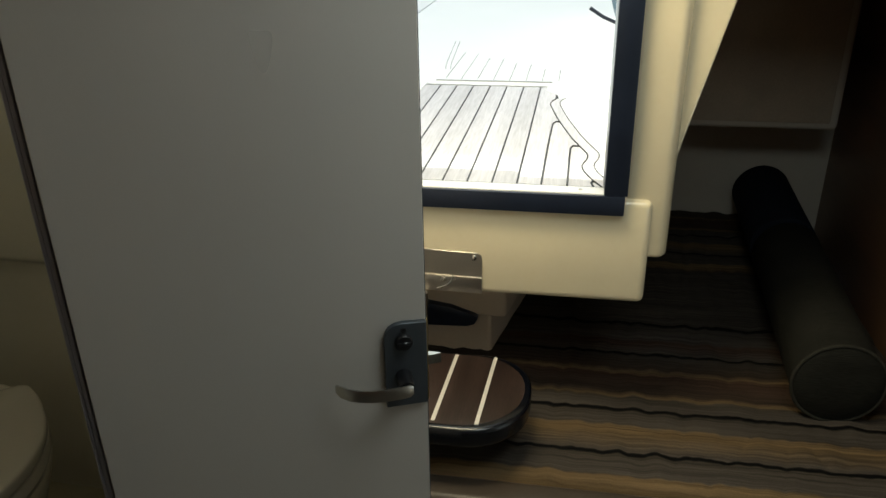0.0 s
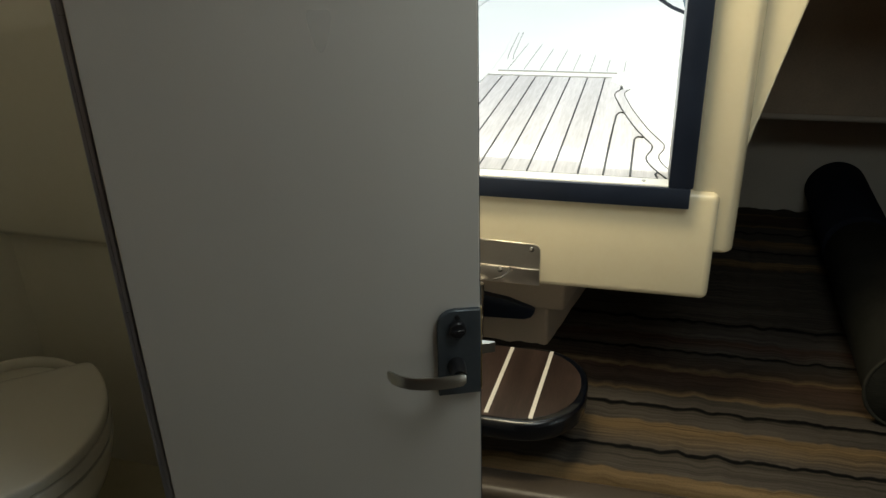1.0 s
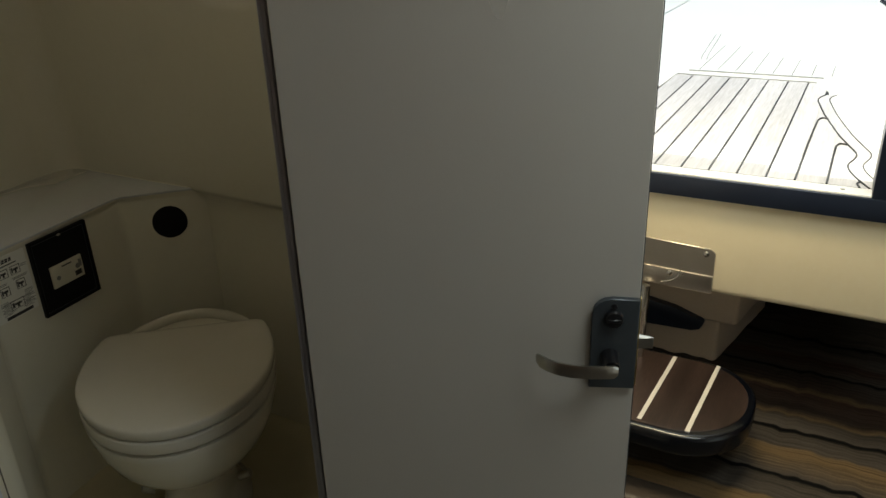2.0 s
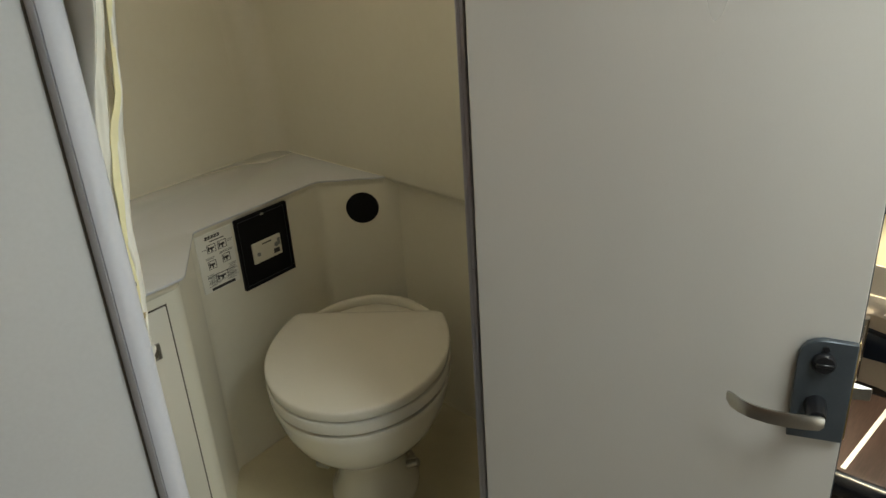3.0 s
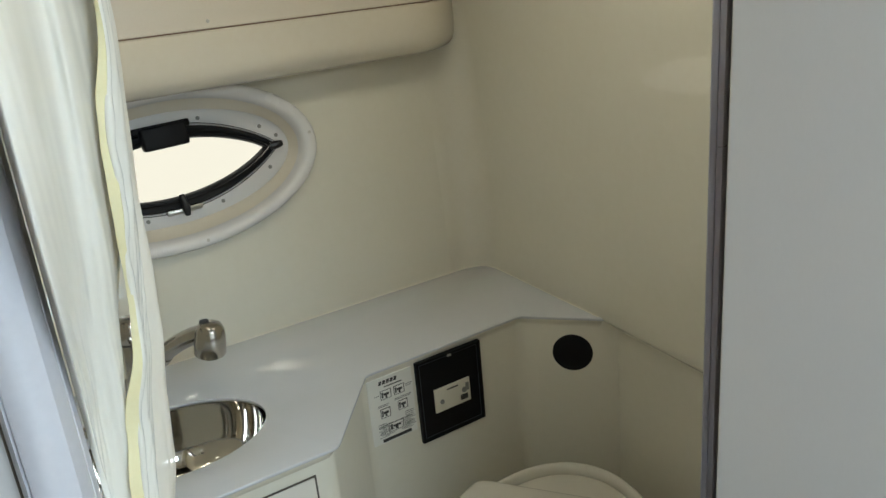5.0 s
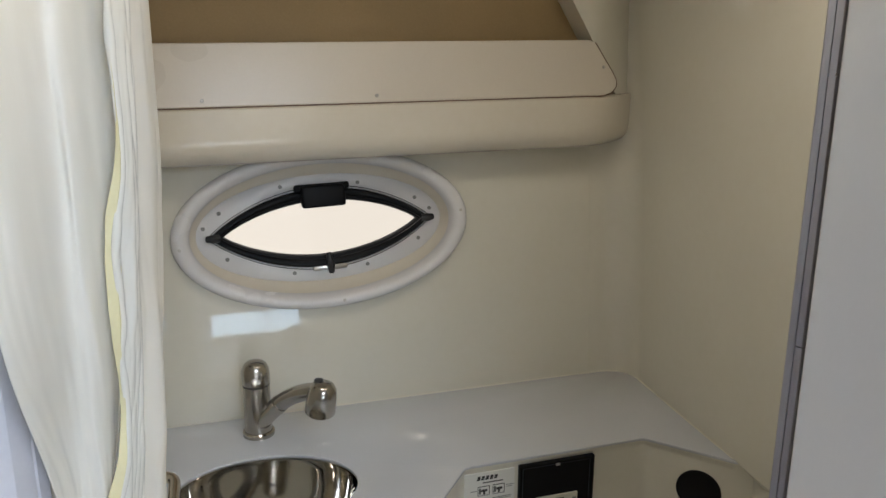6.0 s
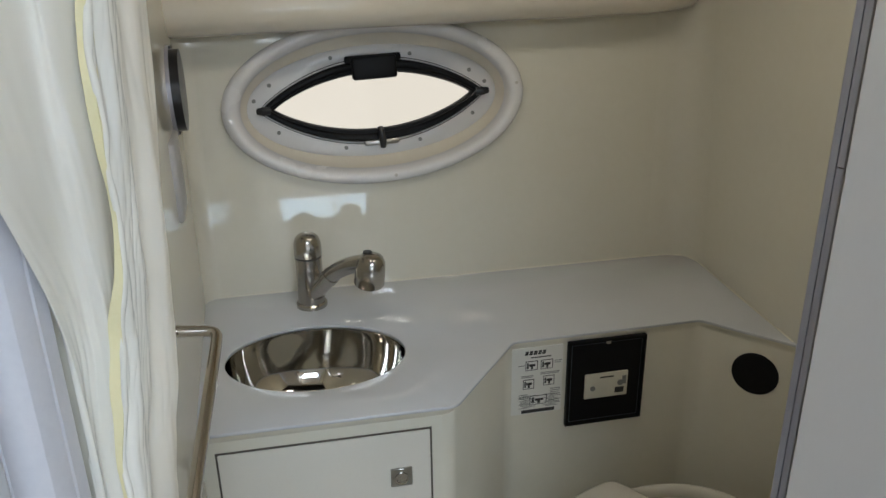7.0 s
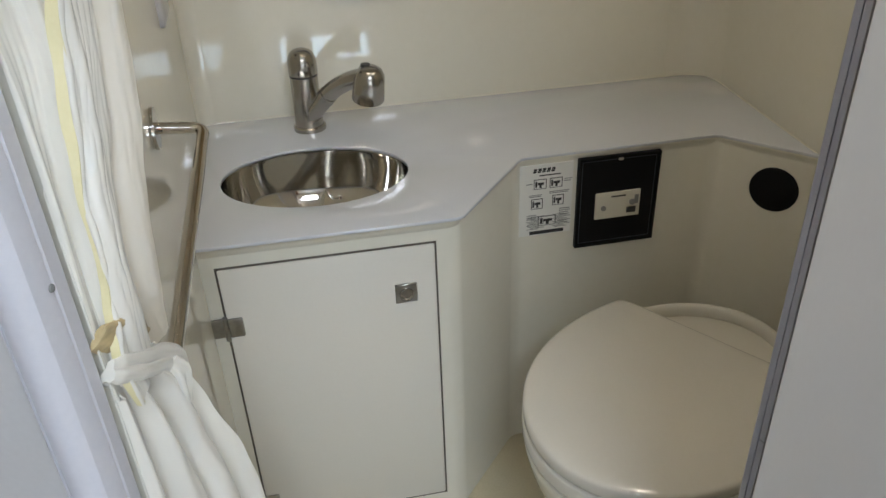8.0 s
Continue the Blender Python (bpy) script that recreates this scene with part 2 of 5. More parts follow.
def stripes():
    """Woven stripes across the mattress with wavering edges."""
    m = bpy.data.materials.new("striped_mattress_cloth")
    m.use_nodes = True
    nt = m.node_tree
    b = nt.nodes["Principled BSDF"]
    N, L = nt.nodes.new, nt.links.new
    tc = N("ShaderNodeTexCoord")
    sx = N("ShaderNodeSeparateXYZ")
    L(tc.outputs["Object"], sx.inputs[0])
    w = N("ShaderNodeTexNoise")
    w.inputs["Scale"].default_value, w.inputs["Detail"].default_value = 1, 1.5
    wm = N("ShaderNodeMapping")
    wm.inputs["Scale"].default_value = (9, 26, 1)
    L(tc.outputs["Object"], wm.inputs[0]), L(wm.outputs[0], w.inputs[0])
    wa = N("ShaderNodeMath")
    wa.operation = "MULTIPLY_ADD"
    wa.inputs[1].default_value = 0.017
    L(w.outputs[0], wa.inputs[0]), L(sx.outputs[0], wa.inputs[2])
    md = N("ShaderNodeMapRange")
    md.inputs[1].default_value, md.inputs[2].default_value = 0.848, 2.048
    md.clamp = False
    L(wa.outputs[0], md.inputs[0])
    fr = N("ShaderNodeMath")
    fr.operation = "FRACT"
    L(md.outputs[0], fr.inputs[0])
    ramp = N("ShaderNodeValToRGB")
    ramp.color_ramp.interpolation = "LINEAR"
    grey, olive, brown, tan, black, rust = (0.054, 0.046, 0.039), (0.042, 0.035, 0.028), (0.036, 0.025, 0.018), (0.112, 0.075, 0.038), (0.0022, 0.002, 0.002), (0.050, 0.029, 0.020)
    marks = [(0.85, brown), (0.87, tan), (0.906, tan), (0.912, grey), (0.984, olive), (0.986, black), (1.000, black), (1.002, grey), (1.076, tan), (1.096, tan), (1.104, grey), (1.161, olive), (1.163, black), (1.177, black), (1.179, grey),
             (1.225, olive), (1.235, tan), (1.255, brown), (1.345, rust), (1.36, tan), (1.375, brown), (1.444, olive), (1.449, black), (1.458, black), (1.462, grey), (1.525, rust), (1.545, grey), (1.622, olive), (1.627, black), (1.640, black), (1.645, olive), (1.84, olive)]
    bands = [((x - 0.848) / 1.2, c) for x, c in marks]
    els = ramp.color_ramp.elements
    els[0].position, els[0].color = 0.0, (*bands[0][1], 1)
    els[1].position, els[1].color = 1.0, (*bands[-1][1], 1)
    for p, c in bands[1:-1]:
        els.new(p).color = (*c, 1)
    L(fr.outputs[0], ramp.inputs[0])
    n2 = N("ShaderNodeTexNoise")
    n2.inputs["Scale"].default_value = 420
    mx = N("ShaderNodeMix")
    mx.data_type, mx.blend_type = "RGBA", "OVERLAY"
    mx.inputs[0].default_value = 0.4
    L(tc.outputs["Object"], n2.inputs[0]), L(ramp.outputs[0], mx.inputs[6]), L(n2.outputs[0], mx.inputs[7])
    ly = N("ShaderNodeMapping")
    ly.inputs["Scale"].default_value = (150, 2.5, 1)
    L(tc.outputs["Object"], ly.inputs[0])
    n3 = N("ShaderNodeTexNoise")
    n3.inputs["Scale"].default_value, n3.inputs["Detail"].default_value = 1.0, 4
    L(ly.outputs[0], n3.inputs[0])
    th = N("ShaderNodeMapRange")
    th.inputs[1].default_value, th.inputs[2].default_value, th.inputs[3].default_value, th.inputs[4].default_value = 0.3, 0.7, 0.6, 1.4
    L(n3.outputs[0], th.inputs[0])
    my = N("ShaderNodeMix")
    my.data_type, my.blend_type = "RGBA", "MULTIPLY"
    my.inputs[0].default_value = 1
    L(mx.outputs[2], my.inputs[6]), L(th.outputs[0], my.inputs[7])
    L(my.outputs[2], b.inputs["Base Color"])
    b.inputs["Roughness"].default_value = 0.8
    b.inputs["Specular IOR Level"].default_value = 0.12
    bp = N("ShaderNodeBump")
    bp.inputs["Strength"].default_value, bp.inputs["Distance"].default_value = 0.8, 0.008
    L(ramp.outputs[0], bp.inputs["Height"]), L(bp.outputs[0], b.inputs["Normal"])
    return m


STRIPE = stripes()


def glass(name, col=(0.95, 0.97, 0.96)):
    m = bpy.data.materials.new(name)
    m.use_nodes = True
    b = m.node_tree.nodes["Principled BSDF"]
    b.inputs["Base Color"].default_value = (*col, 1)
    b.inputs["Roughness"].default_value = 0.02
    b.inputs["Transmission Weight"].default_value = 1
    b.inputs["IOR"].default_value = 1.2
    return m


GLASS = glass("clear_glass")


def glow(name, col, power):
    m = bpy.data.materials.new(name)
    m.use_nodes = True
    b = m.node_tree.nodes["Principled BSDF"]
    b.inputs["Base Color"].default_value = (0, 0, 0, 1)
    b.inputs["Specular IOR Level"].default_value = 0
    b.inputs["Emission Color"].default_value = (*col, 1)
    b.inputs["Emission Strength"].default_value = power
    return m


# ---------------------------------------------------------------- shape helpers
def finish(bm, smooth=40):
    bmesh.ops.recalc_face_normals(bm, faces=bm.faces[:])
    lim = radians(smooth)
    for f in bm.faces:
        f.smooth = True
    for e in bm.edges:
        e.smooth = len(e.link_faces) == 2 and e.calc_face_angle(0) < lim
    return bm


def mesh_of(name, bm, material, smooth=40):
    finish(bm, smooth)
    me = bpy.data.meshes.new(name)
    bm.to_mesh(me)
    bm.free()
    me.materials.append(material)
    return me


def part(name, bm, material, parent, label="", smooth=40):
    ob = new(name, mesh_of(name, bm, material, smooth))
    ob.parent = parent
    if label:
        tagged(ob, label)
    return ob


def single(name, bm, material, label="", category="", kind="", group="", smooth=40):
    return tagged(new(name, mesh_of(name, bm, material, smooth)), label, category, group, kind)


def empty(name, label, category, at=(0, 0, 0), kind="", group=""):
    ob = new(name)
    ob.location = at
    return tagged(ob, label, category, group, kind)


def child_of(ob, parent):
    """Keep world-space vertices under a thing whose base is off the origin."""
    ob.parent = parent
    ob.matrix_parent_inverse = Matrix.Translation(-parent.location)
    return ob


def wpart(name, bm, material, parent, label="", smooth=40):
    """A part whose vertices are given in world metres."""
    return child_of(part(name, bm, material, None, label, smooth), parent)


def bevel(bm, width, seg=2, angle=30):
    if width:
        es = [e for e in bm.edges if len(e.link_faces) == 2 and e.calc_face_angle(0) > radians(angle)]
        bmesh.ops.bevel(bm, geom=es, offset=width, offset_type="OFFSET", segments=seg, profile=0.5, affect="EDGES", clamp_overlap=True)
    return bm


def boxm(a, b, w=0.0, seg=2, m=None):
    bm = bmesh.new()
    bmesh.ops.create_cube(bm, size=1)
    for v in bm.verts:
        v.co = [(a[i] + b[i]) / 2 + v.co[i] * (b[i] - a[i]) for i in range(3)]
    bevel(bm, w, seg)
    if m is not None:
        bm.transform(m)
    return bm


def prism(poly, z0, z1, w=0.0, seg=2, m=None):
    """A polygon in plan, raised from z0 to z1."""
    bm = bmesh.new()
    lo = [bm.verts.new((x, y, z0)) for x, y in poly]
    hi = [bm.verts.new((x, y, z1)) for x, y in poly]
    bm.faces.new(hi), bm.faces.new(lo[::-1])
    for i in range(len(poly)):
        j = (i + 1) % len(poly)
        bm.faces.new((lo[i], lo[j], hi[j], hi[i]))
    bmesh.ops.recalc_face_normals(bm, faces=bm.faces[:])
    bevel(bm, w, seg)
    if m is not None:
        bm.transform(m)
    return bm


def loft(rings, caps=True, close=True, m=None):
    bm = bmesh.new()
    rows = [[bm.verts.new(p) for p in r] for r in rings]
    n = len(rows[0])
    for a, b in zip(rows, rows[1:]):
        for i in range(n if close else n - 1):
            bm.faces.new((a[i], a[(i + 1) % n], b[(i + 1) % n], b[i]))
    if caps:
        bm.faces.new(rows[0][::-1]), bm.faces.new(rows[-1])
    if m is not None:
        bm.transform(m)
    return bm


def lathe(profile, n=32, m=None, caps=True):
    """(radius, height) pairs turned about z."""
    return loft([[(r * math.cos(2 * math.pi * i / n), r * math.sin(2 * math.pi * i / n), z) for i in range(n)] for r, z in profile], caps, True, m)


def tube(points, r, n=14, caps=True, flat=1.0):
    """A round bar along points."""
    P = [Vector(p) for p in points]
    rings, up = [], None
    for i, p in enumerate(P):
        t = (P[min(i + 1, len(P) - 1)] - P[max(i - 1, 0)]).normalized()
        if up is None:
            up = Vector((0, 0, 1)) if abs(t.z) < 0.9 else Vector((1, 0, 0))
        s = t.cross(up).normalized()
        up = s.cross(t).normalized()
        rad = r[i] if isinstance(r, (list, tuple)) else r
        rings.append([p + rad * (math.cos(2 * math.pi * k / n) * s + flat * math.sin(2 * math.pi * k / n) * up) for k in range(n)])
    return loft(rings, caps)


def arc(points, r=0.03, n=6):
    """Round the inner corners of a polyline."""
    P = [Vector(p) for p in points]
    out = [P[0]]
    for a, b, c in zip(P, P[1:], P[2:]):
        d1, d2 = (a - b), (c - b)
        k = min(r, d1.length * 0.45, d2.length * 0.45)
        s, e = b + d1.normalized() * k, b + d2.normalized() * k
        for i in range(n + 1):
            u = i / n
            out.append((1 - u) ** 2 * s + 2 * u * (1 - u) * b + u * u * e)
    return out + [P[-1]]


def join(*bms):
    out = bms[0]
    for b in bms[1:]:
        me = bpy.data.meshes.new("tmp")
        b.to_mesh(me)
        b.free()
        out.from_mesh(me)
        bpy.data.meshes.remove(me)
    return out


def frame_at(origin, ux, uz=(0, 0, 1)):
    """A pose with its own x along ux and z along uz; y goes into the surface."""
    x, z = Vector(ux).normalized(), Vector(uz).normalized()
    y = z.cross(x).normalized()
    z = x.cross(y).normalized()
    return Matrix(((x.x, y.x, z.x, origin[0]), (x.y, y.y, z.y, origin[1]), (x.z, y.z, z.z, origin[2]), (0, 0, 0, 1)))


def fill_holes(outer, holes, z0, z1, w=0.0, m=None):
    """A plate with holes through it, from loops in plan."""
    bm = bmesh.new()
    es = []
    for loop in (outer, *holes):
        vs = [bm.verts.new((x, y, z1)) for x, y in loop]
        es += [bm.edges.new((vs[i], vs[(i + 1) % len(vs)])) for i in range(len(vs))]
    bmesh.ops.triangle_fill(bm, use_beauty=True, edges=es)
    got = bmesh.ops.extrude_face_region(bm, geom=bm.faces[:])
    for g in got["geom"]:
        if isinstance(g, bmesh.types.BMVert):
            g.co.z = z0
    bmesh.ops.recalc_face_normals(bm, faces=bm.faces[:])
    if w:
        bevel(bm, w, 2, 60)
    if m is not None:
        bm.transform(m)
    return bm


def oval(cx, cy, a, b, n=48, p=2.0):
    out = []
    for i in range(n):
        t = 2 * math.pi * i / n
        c, s = math.cos(t), math.sin(t)
        out.append((cx + a * math.copysign(abs(c) ** (2 / p), c), cy + b * math.copysign(abs(s) ** (2 / p), s)))
    return out


# ---------------------------------------------------------------- plan
H = Vector((0.2500, -0.0310, 0))
J = Vector((-0.206, 0.054, 0))
JB = (J - H).normalized()
NB = Vector((-JB.y, JB.x, 0)) * (-1 if -JB.y * 0 + JB.x * 1 > 0 else 1)
if NB.y < 0:
    NB = -NB
ZC, ZF, ZT = -0.12, 0.0, 1.78      # cabin floor, head floor, ceiling


def bh(a, b):
    p = J + JB * a + NB * b
    return (p.x, p.y)


def strip(a0, a1, b0, b1):
    return [bh(a0, b0), bh(a1, b0), bh(a1, b1), bh(a0, b1)]


def hull_y(x, z):
    h = z - 0.665
    return 1.117 + 0.08 * (x - 0.06) + 0.053 * h + 0.1175 * max(h, -0.2) ** 2


# ---------------------------------------------------------------- structure: head
single("wall_bulkhead_fore", prism(strip(0.012, 1.42, -0.034, -0.002), ZC, ZT), WALLP, "flat white laminate bulkhead panel beside the doorway", "wall", "structure")
single("wall_bulkhead_aft", prism(strip(-1.37, -0.475, 0.0, 0.03), ZC, ZT), WALLP, "flat white laminate bulkhead panel behind the open door", "wall", "structure")
single("wall_bulkhead_header", prism(strip(-0.475, 0.012, -0.02, 0.01), 1.64, ZT), WALLP, "white laminate bulkhead strip over the doorway", "wall", "structure")
single("wall_bulkhead_sill", prism(strip(-0.475, 0.012, -0.03, 0.03), ZC, 0.03, 0.006), GELW, "low cream sill across the head doorway", "wall", "structure")
single("floor_head", boxm((-0.42, 0.0, -0.1), (0.86, 1.3, 0.0)), SOLE, "cream moulded floor pan of the toilet compartment", "floor", "structure")
single("ceiling_head", boxm((-0.45, 0.06, ZT), (0.9, 1.4, ZT + 0.05)), GELW, "cream moulded ceiling over the toilet compartment", "ceiling", "structure")
single("wall_fore", prism([(-0.209, 0.062), (-0.359, 1.3), (-0.42, 1.3), (-0.42, 0.062)], 0, ZT), GEL, "glossy cream gelcoat wall beside the curtain", "wall", "structure")

# hull side with the oval port cut through it, and the rounded corner into the aft wall
PC = (0.040, 1.052)


def hull_side():
    """A flared sheet with an oval hole: rings from the hole out to the four edges, front and back."""
    n, x0, x1, z0, z1 = 96, -0.38, 0.645, 0.0, ZT
    hole, rim = [], []
    for i in range(n):
        t = 2 * math.pi * i / n
        c, q = math.cos(t), math.sin(t)
        hole.append((PC[0] + 0.285 * c, PC[1] + 0.148 * q))
        k = min((x1 - PC[0]) / c if c > 1e-6 else ((x0 - PC[0]) / c if c < -1e-6 else 9), (z1 - PC[1]) / q if q > 1e-6 else ((z0 - PC[1]) / q if q < -1e-6 else 9))
        rim.append([PC[0] + k * c, PC[1] + k * q])
    for corner in ((x0, z0), (x1, z0), (x1, z1), (x0, z1)):
        near = min(range(n), key=lambda i: (rim[i][0] - corner[0]) ** 2 + (rim[i][1] - corner[1]) ** 2)
        rim[near] = corner
    rings = []
    for k in range(19):
        f = (k / 18) ** 1.3
        rings.append([(a[0] + (b[0] - a[0]) * f, a[1] + (b[1] - a[1]) * f) for a, b in zip(hole, rim)])
    front = [[(x, hull_y(x, z), z) for x, z in r] for r in rings]
    back = [[(x, hull_y(x, z) + 0.05, z) for x, z in r] for r in (rings[-1], rings[0])]
    return loft(front + back + [front[0]], False)


single("wall_hull", hull_side(), GEL, "glossy cream gelcoat hull side with an oval port", "wall", "structure")


def corner_line(z):
    """Plan line from the hull side round into the aft wall at a height."""
    pts = [(0.60, hull_y(0.60, z) + 0.012), (0.634, hull_y(0.634, z) + 0.0002)]
    cx, cy, r = 0.680, hull_y(0.680, z) + 0.001 - 0.068, 0.068
    for i in range(0, 9):
        t = math.pi / 2 * (1 - i / 8)
        pts.append((cx + r * math.cos(t), cy + r * math.sin(t)))
    t = min(1.0, max(0.0, (0.667 - z) / 0.036))          # the lower part is set back under a soft ledge
    b = 0.030 * t * t * (3 - 2 * t)
    pts += [(0.758 + b, 0.735), (0.748 + b, 0.4), (0.735 + b, -0.06)]
    return pts


rings = []
for z in (0.0, 0.2, 0.4, 0.6, 0.631, 0.636, 0.641, 0.646, 0.651, 0.656, 0.661, 0.667, 0.72, 0.84, 0.96, 1.08, 1.20, 1.32, 1.44, 1.56, 1.68, ZT):
    inner = corner_line(z)
    outer = [(x + 0.05, y + (0.05 if i < 9 else 0)) for i, (x, y) in enumerate(inner)][::-1]
    rings.append([(x, y, z) for x, y in inner + outer])
single("wall_aft", loft(rings), GEL, "glossy cream gelcoat aft wall curving into the hull", "wall", "structure")

cove = []
for k in range(9):
    z = 0.6 + (ZT - 0.6) * k / 8
    cx, cy, r = -0.2705 - 0.1275 * (hull_y(-0.33, z) - 0.61) , hull_y(-0.33, z), 0.03
    ring = [(cx - 0.01, cy + 0.01, z)]
    for i in range(7):
        t = math.pi + math.pi / 2 * -i / 6
        ring.append((cx + r + r * math.cos(t) + 0.0015, cy - r + r * math.sin(t) - 0.0015, z))
    cove.append(ring)
single("corner_cove", loft(cove), GEL, "rounded cream moulded corner between the walls", "wall corner", "structure")

# overhead locker: moulded nose, open bin and its screwed fascia


def face_y(x):
    """The front of the overhead bin in plan: parallel to the hull, running out into the wall aft."""
    return 1.117 + 0.08 * (x - 0.62) + (0.0 if x < 0.60 else 0.16 * ((x - 0.60) / 0.19) ** 1.7)


def list_z(x):
    """The boat lies over a little: height gained going aft."""
    return 0.0155 * (x - 0.62)


bin_rings = []
for x in (-0.40, 0.2, 0.56, 0.60, 0.625, 0.65, 0.675, 0.70, 0.725, 0.75, 0.77, 0.79):
    f, d = face_y(x), list_z(x)
    prof = [(1.36, 1.205), (f + 0.075, 1.205), (f + 0.040, 1.2085), (f + 0.018, 1.215), (f + 0.004, 1.225), (f - 0.004, 1.239), (f - 0.006, 1.256), (f - 0.0055, 1.290), (f - 0.004, 1.3145), (f, 1.3175), (f + 0.03, 1.319), (1.36, 1.319)]
    bin_rings.append([(x, y, z + d) for y, z in prof])
locker = empty("overhead_locker", "cream moulded overhead shelf bin above the port", "shelf")
part("shelf_nose", loft(bin_rings), GELW, locker, "rounded cream shelf nose")
fascia_pts = [(-0.39, 0.0), (0.628, 0.0), (0.646, 0.005), (0.658, 0.016), (0.660, 0.030), (0.652, 0.045), (0.612, 0.108), (0.600, 0.114), (-0.39, 0.114)]
FASM = frame_at((0, face_y(0), 1.3195 + list_z(0)), (1, 0.08, 0.0155), (0, 0.13, 1)) @ Matrix(((1, 0, 0, 0), (0, 0, 1, 0), (0, 1, 0, 0), (0, 0, 0, 1)))
part("fascia", prism(fascia_pts, -0.003, 0.009, 0.0015, 1, FASM), FASC, locker, "cream screwed fascia with a cut corner")
seam_line = [(-0.39, -0.0012), (0.628, -0.0012), (0.647, 0.004), (0.6595, 0.0155), (0.6615, 0.030), (0.6535, 0.0455), (0.6135, 0.109)]
part("fascia_gap", tube(arc([FASM @ Vector((x, z, 0.001)) for x, z in seam_line], 0.008, 4), 0.0019, 6), mat("fascia_seam", (0.16, 0.10, 0.06), 0.7), locker, "thin brown seam round the fascia")
er = []
for k in range(16):
    x = 0.52 + 0.27 * k / 15
    zb = max(1.317, 1.434 + (0.600 - x) * 1.6) + list_z(x)
    yf = face_y(x) + 0.012
    er.append([(x, yf, zb), (x, yf + 0.05, ZT), (x, 1.385, ZT), (x, 1.385, zb)])
part("bin_end", loft(er), GEL, locker, "sloping moulded end of the bin")
part("bin_back", prism([(-0.39, 1.13), (0.7, 1.212), (0.7, 1.30), (-0.39, 1.22)], 1.3, ZT), GOLD, locker, "tan lined back of the bin")
for sx, sz in ((-0.18, 0.012), (0.142, 0.013), (0.630, 0.058)):
    part("screw", lathe([(0.0005, 0.0018), (0.003, 0.0014), (0.0036, 0)], 12, FASM @ pose(sx, sz, -0.0028, 180)), STEEL, locker)

# ---------------------------------------------------------------- vanity
SINK = (-0.101, 0.820, 0.159, 0.1135)
slab = [(-0.29, 0.602), (0.112, 0.628), (0.122, 0.6305), (0.131, 0.637), (0.250, 0.808), (0.257, 0.8155), (0.266, 0.8185), (0.618, 0.8485), (0.627, 0.8485), (0.636, 0.844), (0.760, 0.728), (0.80, 0.73), (0.80, 1.20), (-0.36, 1.12)]
top = fill_holes(slab, [oval(*SINK, 56)], 0.6585, 0.665, 0.002)
for v in top.verts:
    v.co.z += (v.co.y - 0.83) * 0.016          # the boat lies a little by the stern
counter = empty("countertop", "pale grey glossy countertop with an oval sink cutout", "countertop", (0, 0.8, 0.65))
wpart("slab", top, TOP, counter)
bead = [(-0.335, 1.084), (0.2, 1.1275), (0.60, 1.1595), (0.69, 1.1655), (0.730, 1.153), (0.7455, 1.12), (0.7515, 0.90), (0.7575, 0.74)]
wpart("sealant", tube(arc([(x, y, 0.6655 + (y - 0.83) * 0.016) for x, y in bead], 0.02, 4), 0.0016, 8), GEL, counter, "thin cream sealant bead along the wall")


def cf(x):
    return 0.644 + 0.07 * x


vanity = empty("vanity_cabinet", "cream gelcoat vanity cabinet under a grey countertop", "cabinet")
body_poly = [(-0.30, cf(-0.30)), (0.106, cf(0.106)), (0.124, 0.660), (0.243, 0.815), (0.256, 0.8225), (0.622, 0.8535), (0.64, 0.848), (0.798, 0.702), (0.83, 0.71), (0.83, 1.1), (-0.352, 1.06)]
bb = prism(body_poly, 0.0, 0.655)
bmesh.ops.delete(bb, geom=[f for f in bb.faces if f.normal.z > 0.9], context="FACES_ONLY")
es = [e for e in bb.edges if abs(e.verts[0].co.z - e.verts[1].co.z) > 0.3 and len(e.link_faces) == 2]
bmesh.ops.bevel(bb, geom=es, offset=0.006, offset_type="OFFSET", segments=3, profile=0.5, affect="EDGES", clamp_overlap=True)
part("body", bb, GEL, vanity, smooth=50)
flare = []
for (bx, by), (ex, ey) in (((-0.30, cf(-0.30)), (-0.29, 0.602)), ((0.104, cf(0.104)), (0.110, 0.6282)), ((0.113, cf(0.113) + 0.001), (0.122, 0.6310)), ((0.124, 0.661), (0.131, 0.6375)), ((0.241, 0.8135), (0.250, 0.8085)), ((0.248, 0.820), (0.257, 0.8160)), ((0.258, 0.8235), (0.266, 0.8190)), ((0.620, 0.8540), (0.618, 0.8490)), ((0.632, 0.853), (0.627, 0.8490)), ((0.642, 0.848), (0.636, 0.8445)), ((0.760, 0.738), (0.760, 0.7285))):
    flare.append([(bx + (ex - bx) * f, by + (ey - by) * f + g, z) for f, g, z in ((0.0, 0.004, 0.630), (0.0, 0.0, 0.632), (0.06, 0.0, 0.640), (0.25, 0.0, 0.6475), (0.58, 0.0, 0.6530), (0.84, 0.0, 0.6555), (0.88, 0.0, 0.6587), (0.70, 0.01, 0.6589))])
part("front_lip", loft(flare), GEL, vanity, "cream lip flaring out under the countertop", smooth=60)
FM = frame_at((0, cf(0), 0), (1, 0.07, 0))
part("door_gap", boxm((-0.2570, -0.0012, 0.0425), (0.0860, 0.01, 0.6122), 0, m=FM), GAPM, vanity, "dark gap around the cabinet door")
